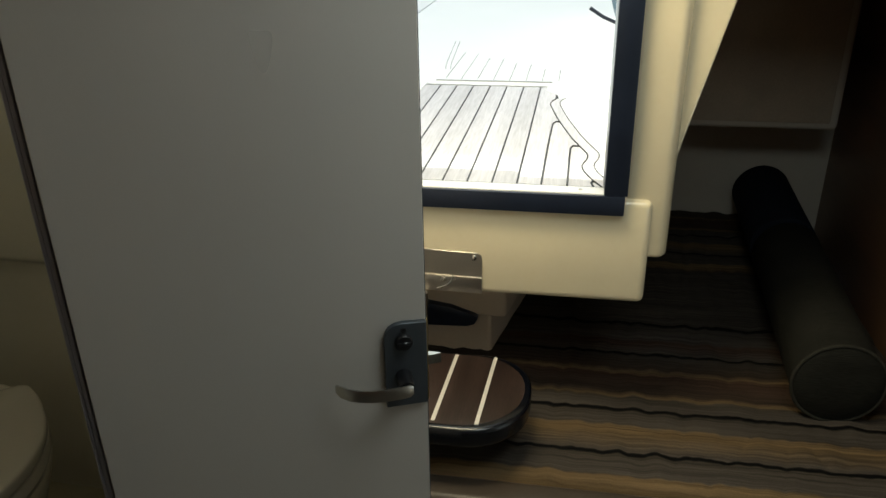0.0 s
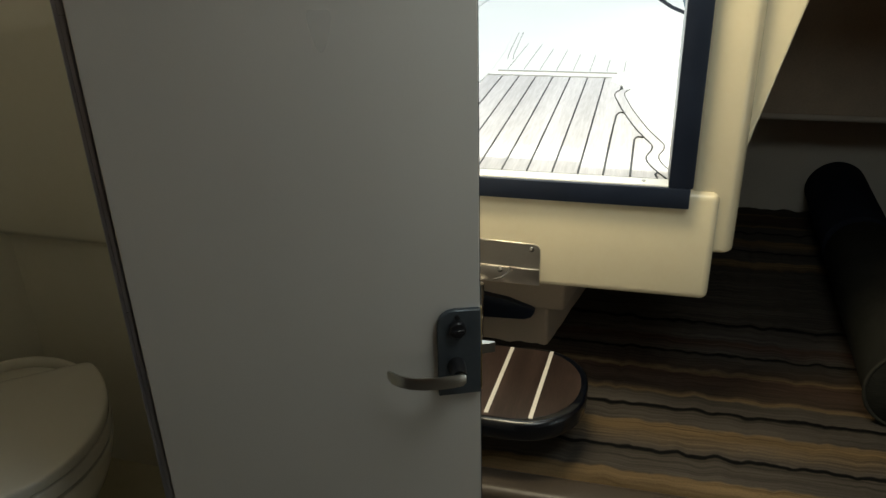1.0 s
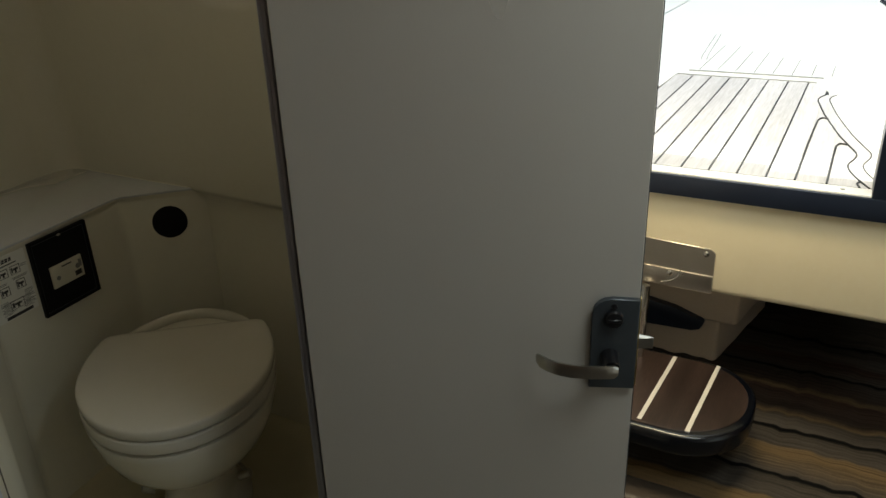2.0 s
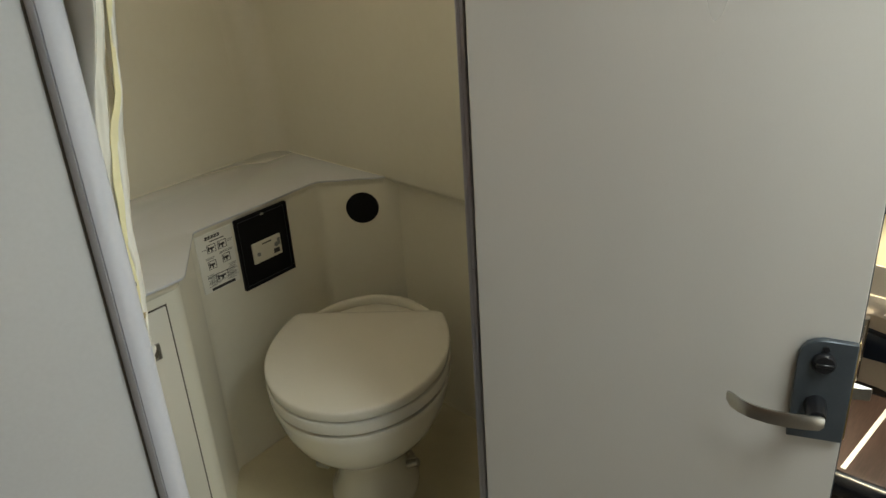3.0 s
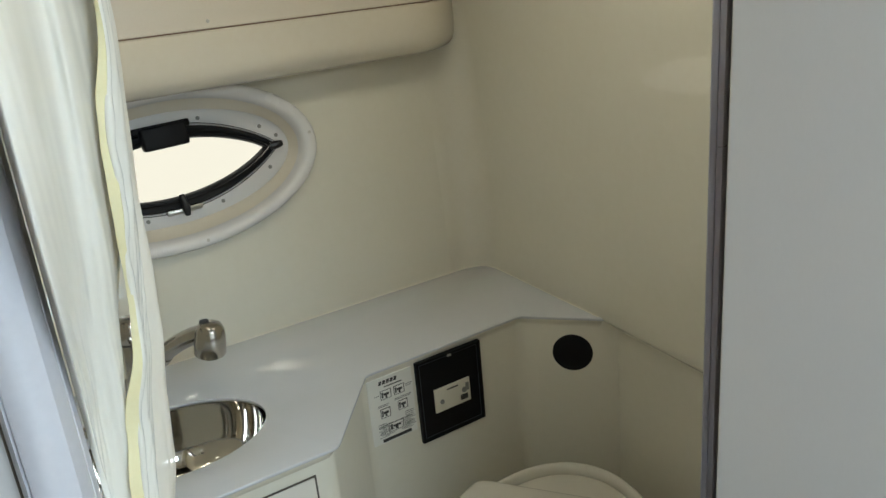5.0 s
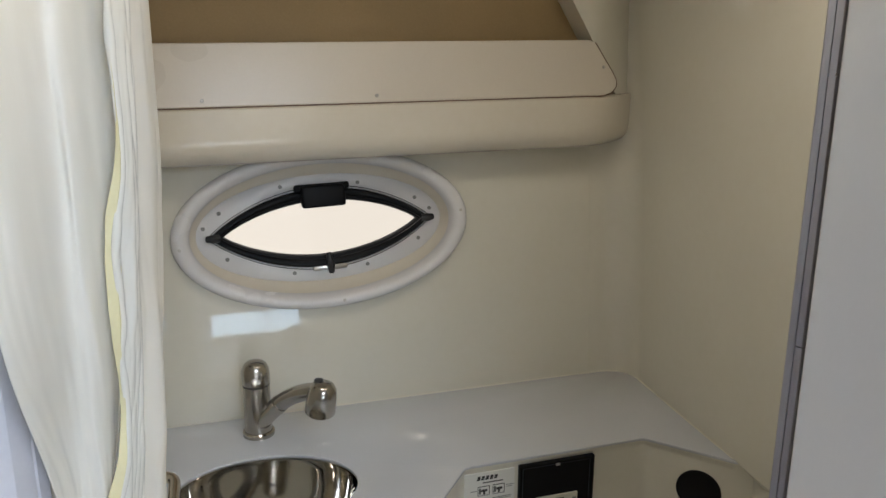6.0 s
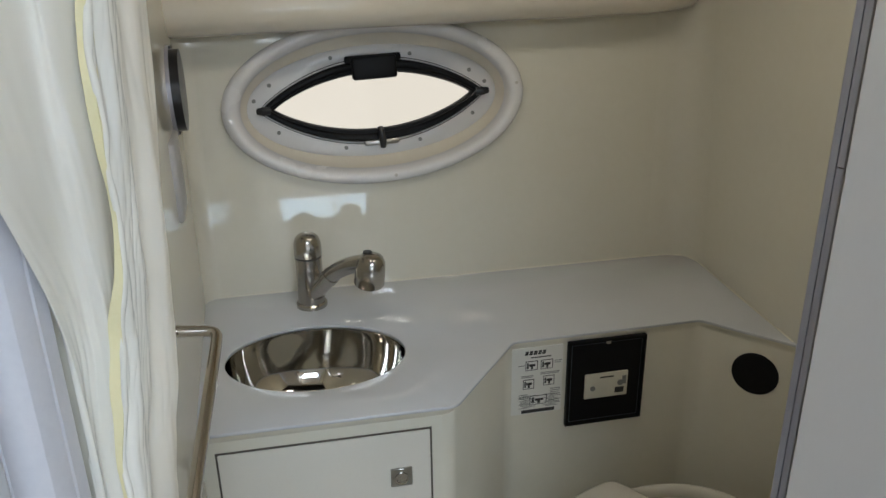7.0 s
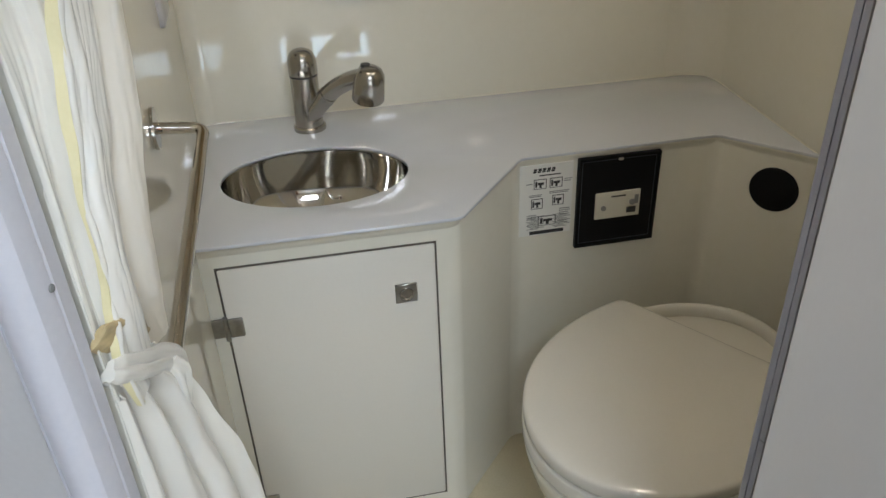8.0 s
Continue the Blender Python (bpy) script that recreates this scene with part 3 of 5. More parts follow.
cab_door = part("door", boxm((-0.254, -0.0035, 0.046), (0.083, 0.012, 0.6092), 0.003, 2, FM), PAINT, vanity, "flat cream cabinet door, closed")
latch = part("latch", boxm((0.015, -0.0065, 0.506), (0.051, 0.0, 0.542), 0.0015, 1, FM), HINGEM, cab_door, "square grey push latch")
part("push_ring", lathe([(0.0115, 0.0), (0.0115, 0.0025), (0.009, 0.0025), (0.0085, 0.001), (0.0005, 0.001)], 24, FM @ pose(0.033, -0.0064, 0.523, 90)), NICKEL, cab_door, "round push button in the latch")
for hz in (0.503, 0.10):
    part("hinge", join(boxm((-0.284, -0.006, hz - 0.018), (-0.2585, 0.0, hz + 0.018), 0.003, 2, FM), boxm((-0.2535, -0.0075, hz - 0.018), (-0.229, -0.002, hz + 0.018), 0.003, 2, FM), tube([FM @ Vector((-0.256, -0.007, hz - 0.022)), FM @ Vector((-0.256, -0.007, hz + 0.022))], 0.0042, 10)), HINGEM, cab_door, "stainless steel butt hinge")

# sink bowl
sink = empty("sink", "oval polished stainless steel sink bowl", "sink", (SINK[0], SINK[1], 0.52))
sr = []
for s, z in ((1.004, 0.6605), (1.002, 0.655), (0.985, 0.640), (0.955, 0.622), (0.91, 0.602), (0.85, 0.584), (0.77, 0.568), (0.67, 0.555), (0.55, 0.5445), (0.42, 0.537), (0.28, 0.5315), (0.16, 0.5285), (0.13, 0.528), (0.12, 0.523)):
    sr.append([(x, y, z - 0.002) for x, y in oval(SINK[0], SINK[1], SINK[2] * s, SINK[3] * s, 56)])
bowl = loft(sr, False)
wpart("bowl", bowl, SINKM, sink, smooth=60)
wpart("drain", lathe([(0.0005, 0.0), (0.010, 0.0), (0.011, 0.003), (0.019, 0.004), (0.021, 0.0), (0.021, -0.01)], 28, Matrix.Translation((SINK[0], SINK[1], 0.5245))), CHROME, sink, "chrome drain strainer")

# faucet
FB = Vector((-0.114, 1.027, 0.668))
faucet = empty("faucet", "brushed nickel single lever pull-out faucet", "faucet", FB)
wpart("base_ring", lathe([(0.031, 0), (0.031, 0.007), (0.028, 0.010)], 32, Matrix.Translation(FB)), NICKEL, faucet)
wpart("column", lathe([(0.027, 0.008), (0.0265, 0.05), (0.026, 0.106)], 32, Matrix.Translation(FB)), NICKEL, faucet)
wpart("cap", lathe([(0.0262, 0.1085), (0.0270, 0.1100), (0.0270, 0.130), (0.0258, 0.139), (0.0225, 0.147), (0.0170, 0.1525), (0.0095, 0.1555), (0.0005, 0.156)], 32, Matrix.Translation(FB)), NICKEL, faucet, "domed nickel lever cap")
wpart("cap_seam", lathe([(0.0265, 0.1055), (0.0265, 0.1085)], 32, Matrix.Translation(FB)), DARKG, faucet, "dark seam under the cap")
HD = Vector((0.006, 0.906, 0.794))
arm = [FB + Vector((0.0, -0.005, 0.02)), FB + Vector((0.022, -0.022, 0.05)), FB + Vector((0.05, -0.045, 0.088)), FB + Vector((0.082, -0.078, 0.115)), HD + Vector((0.0, 0.008, 0.006))]
wpart("spout", tube(arc(arm, 0.03, 5), 0.0165, 18), NICKEL, faucet, "curved nickel spout")
wpart("collar", tube([FB + Vector((0.036, -0.034, 0.069)), FB + Vector((0.044, -0.041, 0.080))], 0.0178, 18), NICKEL, faucet)
wpart("spray_head", lathe([(0.0200, -0.034), (0.0275, -0.0365), (0.0288, -0.034), (0.0280, -0.016), (0.0268, 0.002), (0.0250, 0.013), (0.0205, 0.021), (0.012, 0.026), (0.0005, 0.027)], 32, Matrix.Translation(HD) @ pose(0, 0, 0, 10, 8)), NICKEL, faucet, "bell-shaped spray head")
wpart("indicator_dot", lathe([(0.0032, 0), (0.0028, 0.0012), (0.0005, 0.0014)], 12, Matrix.Translation(FB + Vector((0.006, -0.0245, 0.131))) @ pose(0, 0, 0, 70)), DARKG, faucet, "tiny dark dot on the cap")
wpart("spray_button", lathe([(0.009, 0.0), (0.008, 0.004), (0.0005, 0.005)], 20, Matrix.Translation(HD + Vector((-0.005, 0.004, 0.0255)))), BLACKP, faucet, "small black spray button")

# ---------------------------------------------------------------- on the wall behind the toilet
RW = frame_at((0.364, 0.8275, 0.0), (0.157, 0.0125, 0))
panel = empty("control_panel", "black square toilet control panel set in the wall", "panel", (0.44, 0.83, 0.556))
wpart("frame", fill_holes([(0, 0.466), (0.157, 0.466), (0.157, 0.649), (0, 0.649)], [[(0.006, 0.472), (0.151, 0.472), (0.151, 0.643), (0.006, 0.643)]], -0.006, 0.004, 0.0008, RW @ Matrix(((1, 0, 0, 0), (0, 0, 1, 0), (0, 1, 0, 0), (0, 0, 0, 1)))), DEADB, panel, "thin raised black frame")
wpart("inset_line", fill_holes([(0.0075, 0.4735), (0.1495, 0.4735), (0.1495, 0.6415), (0.0075, 0.6415)], [[(0.0085, 0.4745), (0.1485, 0.4745), (0.1485, 0.6405), (0.0085, 0.6405)]], -0.0026, 0.0, 0, RW @ Matrix(((1, 0, 0, 0), (0, 0, 1, 0), (0, 1, 0, 0), (0, 0, 0, 1)))), PLATE, panel, "thin grey line inside the frame")
wpart("plate", boxm((0.004, -0.002, 0.470), (0.153, 0.005, 0.645), 0, m=RW), DEADB, panel)
wpart("switch_plate", boxm((0.036, -0.006, 0.522), (0.124, -0.001, 0.576), 0.002, 2, RW), SWITCH, panel, "small cream switch plate")
for bx, bz, r in ((0.052, 0.545, 0.005), (0.108, 0.552, 0.006)):
    wpart("button", lathe([(r, 0), (r, 0.002), (0.0005, 0.0025)], 16, RW @ pose(bx, -0.006, bz, 90)), INKG, panel, "round flush button")
wpart("mark", boxm((0.066, -0.0066, 0.566), (0.094, -0.0055, 0.569), 0, m=RW), INK, panel)
wpart("mark", boxm((0.098, -0.0066, 0.530), (0.116, -0.0055, 0.542), 0, m=RW), INK, panel)
wpart("mark", boxm((0.112, -0.0066, 0.548), (0.120, -0.0055, 0.566), 0, m=RW), INKG, panel)
wpart("hook", boxm((0.074, -0.008, 0.640), (0.083, -0.004, 0.645), 0.001, 1, RW), STEEL, panel, "tiny steel catch")

SM = frame_at((0.262, 0.8205, 0.0), (0.1, 0.0083, 0))
sheet = empty("instruction_sheet", "white printed instruction sticker beside the control panel", "sticker", (0.31, 0.83, 0.57))
wpart("paper", boxm((-0.006, -0.0008, 0.503), (0.094, 0.004, 0.646), 0.0003, 1, SM), PAPER, sheet)


def ink(x0, x1, z0, z1, m=INK):
    wpart("print", boxm((x0, -0.0013, z0), (x1, -0.0005, z1), 0, m=SM), m, sheet)


def box_print(x, z, w, h):
    t = 0.0013
    for a, b, c, d in ((0, w, 0, t), (0, w, h - t, h), (0, t, t, h - t), (w - t, w, t, h - t), (w * 0.3, w * 0.8, h * 0.42, h * 0.66), (w * 0.45, w * 0.62, h * 0.12, h * 0.41), (w * 0.12, w * 0.26, h * 0.2, h * 0.8)):
        wpart("print", boxm((x + a, -0.0013, z + c), (x + b, -0.0005, z + d), m=SM), INK if c else INKG, sheet)


for k in range(5):          # bold slanted name as plain shapes
    ink(0.018 + 0.0085 * k, 0.0245 + 0.0085 * k, 0.631, 0.634)
    ink(0.0195 + 0.0085 * k, 0.0255 + 0.0085 * k, 0.6345, 0.639)
ink(0.030, 0.070, 0.624, 0.626)
for x, z, w, h in ((0.020, 0.598, 0.024, 0.020), (0.050, 0.598, 0.024, 0.020), (0.016, 0.558, 0.022, 0.021), (0.056, 0.562, 0.022, 0.021), (0.030, 0.522, 0.034, 0.020)):
    box_print(x, z, w, h)
for x0, x1, z in ((0.006, 0.018, 0.609), (0.077, 0.092, 0.613), (0.077, 0.090, 0.609), (0.012, 0.036, 0.586), (0.012, 0.034, 0.583), (0.050, 0.088, 0.590), (0.050, 0.086, 0.587), (0.008, 0.026, 0.545), (0.008, 0.028, 0.541), (0.008, 0.027, 0.537), (0.070, 0.090, 0.553), (0.070, 0.091, 0.549), (0.070, 0.088, 0.545), (0.070, 0.090, 0.541), (0.010, 0.026, 0.526), (0.068, 0.088, 0.528), (0.068, 0.089, 0.524)):
    ink(x0, x1, z, z + 0.0013, INKG)
for k in range(22):
    ink(0.008 + 0.05 * (k % 2) + 0.004 * (k % 3), 0.030 + 0.05 * (k % 2) + 0.006 * (k % 3), 0.516 + 0.0026 * (k // 2), 0.517 + 0.0026 * (k // 2), INKG)
ink(0.014, 0.080, 0.505, 0.512)

fd = Vector((0.760 - 0.640, 0.737 - 0.848, 0)).normalized()
VM = frame_at((0.717, 0.7785, 0.579), fd)
vent = empty("wall_vent", "round black plastic vent cap on the cream wall", "vent", (0.704, 0.793, 0.583))
wpart("flange", lathe([(0.043, -0.004), (0.043, 0.003), (0.041, 0.005), (0.037, 0.005)], 40, VM @ pose(0, 0.001, 0, 90)), DEADB, vent)
wpart("cap", lathe([(0.038, 0.002), (0.037, 0.005), (0.030, 0.007), (0.0005, 0.008)], 40, VM @ pose(0, 0.001, 0, 90)), DEADB, vent)

# ---------------------------------------------------------------- toilet
TM = Matrix(((-0.627, -0.779, 0, 0.525), (0.779, -0.627, 0, 0.557), (0, 0, 1, 0), (0, 0, 0, 1)))
toilet = empty("toilet", "ivory porcelain marine toilet with its lid closed", "toilet")
toilet.matrix_world = TM


def egg(s, yc=0.112, n=56, a=0.205, b=0.256):
    out = []
    for i in range(n):
        t = 2 * math.pi * i / n
        x, y = 0.014 + a * s * math.cos(t), yc + (b if t < math.pi else 0.298) * s * math.sin(t)
        out.append((x, y))
    return out


br = []
for z, s, yc in ((0.0, 0.52, 0.10), (0.012, 0.52, 0.10), (0.03, 0.45, 0.105), (0.08, 0.41, 0.112), (0.135, 0.42, 0.112), (0.16, 0.49, 0.112), (0.185, 0.62, 0.112), (0.215, 0.77, 0.112), (0.25, 0.88, 0.112), (0.29, 0.95, 0.112), (0.325, 0.985, 0.112), (0.337, 0.994, 0.112), (0.3420, 0.988, 0.112), (0.3440, 0.95, 0.112)):
    br.append([(x, y, z) for x, y in egg(s, yc)])
part("bowl", loft(br), PORC, toilet, smooth=60)


def egg_front(s, cut, n=60):
    """The egg outline forward of a straight hinge line."""
    pts = [p for p in egg(s, n=n * 2) if p[1] > cut]
    pts.sort(key=lambda p: math.atan2(p[1] - 0.14, p[0]))
    for _ in range(3):          # soft corners at the hinge line
        nxt = []
        for i, p in enumerate(pts):
            q = pts[(i + 1) % len(pts)]
            gap = math.hypot(q[0] - p[0], q[1] - p[1])
            c = 0.25 if gap < 0.08 else min(0.25, 0.014 / gap)
            nxt += [(p[0] + (q[0] - p[0]) * c, p[1] + (q[1] - p[1]) * c), (q[0] - (q[0] - p[0]) * c, q[1] - (q[1] - p[1]) * c)]
        pts = nxt
    return pts


def slab_egg(s, cut, z0, z1, w, seg=3):
    bm = prism(egg_front(s, cut, 24), z0, z1)
    bevel(bm, w, seg, 50)
    return bm


part("seat", slab_egg(1.008, -0.036, 0.3515, 0.3800, 0.004), LIDM, toilet, "ivory seat ring, lowered")
# Added dark slabs put the shade of both toilet gaps into colour.
part("seat_gap_shade", slab_egg(0.94, -0.030, 0.3795, 0.3860, 0.0005, 1), DARKG, toilet, "dark slab painting the shade between seat and lid")
part("bowl_gap_shade", slab_egg(0.955, -0.030, 0.3430, 0.3520, 0.0005, 1), DARKG, toilet, "dark slab painting the shade between bowl and seat")
lid_rings = []
base = egg_front(1.004, -0.040, 24)
cxm = (0.014, 0.17)
for s, z in ((0.92, 0.3850), (0.996, 0.3852), (1.001, 0.3866), (1.003, 0.4000), (0.9995, 0.4040), (0.990, 0.4068), (0.97, 0.4085), (0.90, 0.4110), (0.6, 0.416), (0.3, 0.4175), (0.05, 0.418)):
    lid_rings.append([(cxm[0] + (x - cxm[0]) * s, max(-0.040, cxm[1] + (y - cxm[1]) * s), z) for x, y in base])
part("lid", loft(lid_rings), LIDM, toilet, "ivory closed lid, slightly domed", smooth=50)
back = [(x, y) for x, y in egg(1.0, n=120) if y < -0.042]
back.sort(key=lambda p: p[0])
part("back_deck", prism(back + [(back[-1][0], -0.042), (back[0][0], -0.042)], 0.330, 0.358, 0.004), PORC, toilet, "porcelain deck behind the hinges")
rim = [(0.014 + (x - 0.014) * 0.935, 0.11 + (y - 0.11) * 0.955) for x, y in back]
part("back_rim", tube([(x, y, 0.365) for x, y in rim], [0.0105] * len(rim), 14, flat=1.5), PORC, toilet, "raised porcelain rim at the back")
for hx in (-0.07, 0.07):
    part("lid_hinge", tube([(hx - 0.018, -0.046, 0.362), (hx + 0.018, -0.046, 0.362)], 0.006, 14), LIDM, toilet, "ivory hinge knuckle")
    part("rubber_buffer", lathe([(0.006, 0), (0.006, 0.005)], 10, Matrix.Translation((hx, 0.30, 0.3825))), DARKG, toilet)
for sx in (-1, 1):
    part("bolt_cap", lathe([(0.011, -0.02), (0.011, 0.006), (0.007, 0.010), (0.0005, 0.011)], 18, pose(0.014 + sx * 0.112, 0.165, 0.115, 0, sx * 75)), HINGEM, toilet, "small steel bolt cap")

# ---------------------------------------------------------------- oval port
pc = Vector((PC[0], hull_y(*PC), PC[1]))
PM = frame_at(pc, (1, 0.08, 0.042), (0, 0.14, 1))
port = empty("oval_port", "white framed oval opening port with black gasket", "window", pc)


def eye(a, b, p=1.0):
    """A pointed oval: flat-tipped lens."""
    out = []
    for i in range(72):
        t = 2 * math.pi * i / 72
        s = math.sin(t)
        out.append((a * math.cos(t), b * math.copysign(abs(s) ** (1.75 * p), s)))
    return out


def ell(a, b):
    return oval(0, 0, a, b, 72)


def ringloft(steps):
    return loft([[(x, d, z) for x, z in pts] for pts, d in steps], False, True, PM)


wpart("trim_ring", ringloft([(ell(0.306, 0.165), 0.030), (ell(0.305, 0.164), -0.012), (ell(0.302, 0.161), -0.020), (ell(0.296, 0.156), -0.0245), (ell(0.287, 0.150), -0.0255), (ell(0.278, 0.143), -0.0225), (ell(0.273, 0.138), -0.015), (ell(0.2705, 0.1345), -0.004), (ell(0.2695, 0.133), 0.006)]), PORTW, port, "white oval trim ring")
wpart("recess", ringloft([(ell(0.270, 0.1335), 0.004), (ell(0.266, 0.128), 0.018), (ell(0.2605, 0.118), 0.030), (ell(0.2575, 0.1115), 0.036)]), GELW, port, "cream sloping recess")
wpart("sash_plate", ringloft([(ell(0.2590, 0.1125), 0.040), (ell(0.258, 0.112), 0.034), (ell(0.253, 0.1075), 0.031), (eye(0.2365, 0.0885), 0.031), (eye(0.2345, 0.0865), 0.0325), (eye(0.2325, 0.0845), 0.0325), (eye(0.231, 0.083), 0.030), (eye(0.230, 0.082), 0.045)]), mat("pale_grey_sash", (0.66, 0.65, 0.65), 0.3, var=0.03), port, "pale grey pointed oval sash plate")
wpart("sash_groove", ringloft([(eye(0.2362, 0.0882), 0.0312), (eye(0.2358, 0.0878), 0.0304), (eye(0.2346, 0.0866), 0.0304), (eye(0.2342, 0.0862), 0.0314)]), RUBBER, port, "thin dark groove round the sash")
wpart("gasket", ringloft([(eye(0.2315, 0.0835), 0.034), (eye(0.229, 0.0815), 0.024), (eye(0.224, 0.0775), 0.020), (eye(0.217, 0.071), 0.020), (eye(0.212, 0.066), 0.024)]), DEADB, port, "thick black rubber gasket")
wpart("sash_bead", ringloft([(eye(0.2125, 0.0665), 0.0265), (eye(0.2105, 0.0645), 0.0235), (eye(0.2055, 0.0590), 0.0245), (eye(0.2035, 0.0570), 0.029), (eye(0.2030, 0.0565), 0.045)]), DEADB, port, "dark grey inner bead")
gl = prism(eye(0.21, 0.064), 0.036, 0.041, m=PM @ Matrix(((1, 0, 0, 0), (0, 0, 1, 0), (0, 1, 0, 0), (0, 0, 0, 1))))
pane = wpart("pane", gl, GLASS, port, "clear glass pane")
pane.visible_shadow = False
wpart("pull_handle", boxm((-0.042, 0.002, 0.044), (0.049, 0.03, 0.090), 0.006, 3, PM), DEADB, port, "black plastic pull handle")
wpart("handle_bracket", boxm((-0.054, 0.018, 0.078), (0.061, 0.033, 0.0925), 0.004, 2, PM), DEADB, port, "thin black handle bracket")
wpart("latch_bar", boxm((-0.031, 0.020, -0.0905), (0.043, 0.031, -0.0785), 0.0045, 2, PM), LEVERM, port, "small steel latch bar")
wpart("latch_post", tube([PM @ Vector((0.006, 0.012, -0.094)), PM @ Vector((0.006, 0.006, -0.078)), PM @ Vector((0.004, 0.004, -0.066)), PM @ Vector((0.003, 0.010, -0.053))], [0.006, 0.008, 0.0065, 0.006], 12), BLACKP, port, "dark metal latch post")
for sx in (-1, 1):
    wpart("pivot", tube([PM @ Vector((sx * 0.212, 0.019, 0.0)), PM @ Vector((sx * 0.226, 0.015, 0.0)), PM @ Vector((sx * 0.237, 0.019, 0.0005))], [0.008, 0.0085, 0.0065], 12), BLACKP, port, "dark sash pivot")
for sx, sz in ((-0.081, 0.092), (0.081, 0.088), (-0.208, 0.049), (0.203, 0.045), (-0.242, 0.021), (0.234, 0.019), (-0.201, -0.046), (0.204, -0.044), (-0.069, -0.090), (0.087, -0.088)):
    wpart("screw", lathe([(0.0042, 0), (0.0042, 0.0015), (0.0005, 0.002)], 12, PM @ pose(sx, 0.0308, sz, 90)), INKG, port, "dark recessed screw")
for sx, sz in ((0.004, 0.150), (-0.289, -0.012), (0.288, 0.012), (0.022, -0.150)):
    wpart("screw", lathe([(0.0034, 0), (0.0034, 0.0015), (0.0005, 0.002)], 12, PM @ pose(sx, -0.0245, sz, 90)), STEEL, port, "small trim screw")
# Added sheet whose emission stands for the bright outdoors behind the pane.
single("backdrop", boxm((-3.0, 2.6, -1.0), (3.0, 2.62, 3.0)), glow("pale_cream_daylight", (1.0, 0.83, 0.66), 0.36), "added glowing sheet, giving the pale cream brightness outside the port", "backdrop", "structure")

# ---------------------------------------------------------------- fore wall: rail, fan, boxes


def lw(y, off=0.0):
    """A point's x on the fore wall, standing off it."""
    return -0.271 - 0.1275 * (y - 0.61) + off


def lwm(y, z, off=0.0):
    """A pose on the fore wall: its own x along the wall outboard, z up, -y off the wall."""
    return frame_at((lw(y, off), y, z), (0.1275, -1, 0))


FACE = pose(0, 0, 0, 90)
rail = empty("grab_rail", "bent chrome grab rail fixed to the fore wall", "rail", (lw(0.4), 0.4, 0.8))
ends = [(0.515, 0.884), (0.160, 0.786)]
pts = [(lw(0.515), 0.515, 0.884), (lw(0.515, 0.055), 0.515, 0.880), (lw(0.178, 0.016), 0.178, 0.792), (lw(0.160), 0.160, 0.786)]
wpart("bar", tube(arc(pts, 0.015, 8), 0.0074, 16), CHROME, rail)
for y, z in ends:
    fm = lwm(y, z)
    wpart("flange", lathe([(0.026, 0), (0.026, 0.004), (0.020, 0.006), (0.011, 0.008)], 28, fm @ FACE), CHROME, rail, "round chrome wall flange")
    for k in range(3):
        t = 2 * math.pi * k / 3 + 0.5
        wpart("flange_screw", lathe([(0.004, 0), (0.003, 0.002), (0.0005, 0.0025)], 10, fm @ pose(0.0185 * math.cos(t), -0.005, 0.0185 * math.sin(t), 90)), STEEL, rail)
fan = empty("wall_speaker", "round black wall speaker with a grey bezel", "speaker", (lw(1.03), 1.03, 1.1))
fm = lwm(0.985, 1.115, 0.004)
wpart("mount", lathe([(0.070, -0.014), (0.070, 0.004)], 36, fm @ FACE), BLACKP, fan, "black mounting ring")
wpart("cone", lathe([(0.062, 0.0), (0.060, 0.016), (0.046, 0.030), (0.0005, 0.036)], 36, fm @ FACE), BLACKP, fan)
wpart("bezel", lathe([(0.076, 0), (0.076, 0.012), (0.069, 0.020), (0.060, 0.016)], 36, fm @ FACE, False), GREYT, fan, "grey bezel ring")
holder = empty("towel_dispenser", "pale grey plastic box on the fore wall", "dispenser", (lw(0.97), 0.97, 0.95))
fm = lwm(0.865, 0.995, 0.0)
wpart("case", boxm((-0.055, -0.022, -0.066), (0.055, 0.005, 0.066), 0.005, 3, fm), mat("pale_grey_plastic", (0.50, 0.50, 0.51), 0.35), holder)
wpart("cover", boxm((-0.052, -0.027, -0.063), (0.052, -0.0235, 0.063), 0.0015, 2, fm), mat("light_grey_cover", (0.60, 0.60, 0.63), 0.3), holder, "lighter grey front cover")

# ---------------------------------------------------------------- curtain tied to the rail
ROWS = [(1.76, (-0.142, 0.030), (-0.131, 0.098)), (1.35, (-0.155, 0.040), (-0.142, 0.098)), (1.25, (-0.164, 0.052), (-0.147, 0.108)), (1.15, (-0.174, 0.062), (-0.153, 0.110)), (1.10, (-0.181, 0.073), (-0.158, 0.114)), (1.05, (-0.188, 0.076), (-0.162, 0.116)),
        (1.00, (-0.196, 0.071), (-0.170, 0.118)), (0.95, (-0.200, 0.066), (-0.178, 0.122)), (0.90, (-0.201, 0.066), (-0.186, 0.130)), (0.868, (-0.202, 0.068), (-0.196, 0.150)), (0.832, (-0.202, 0.080), (-0.203, 0.170))]
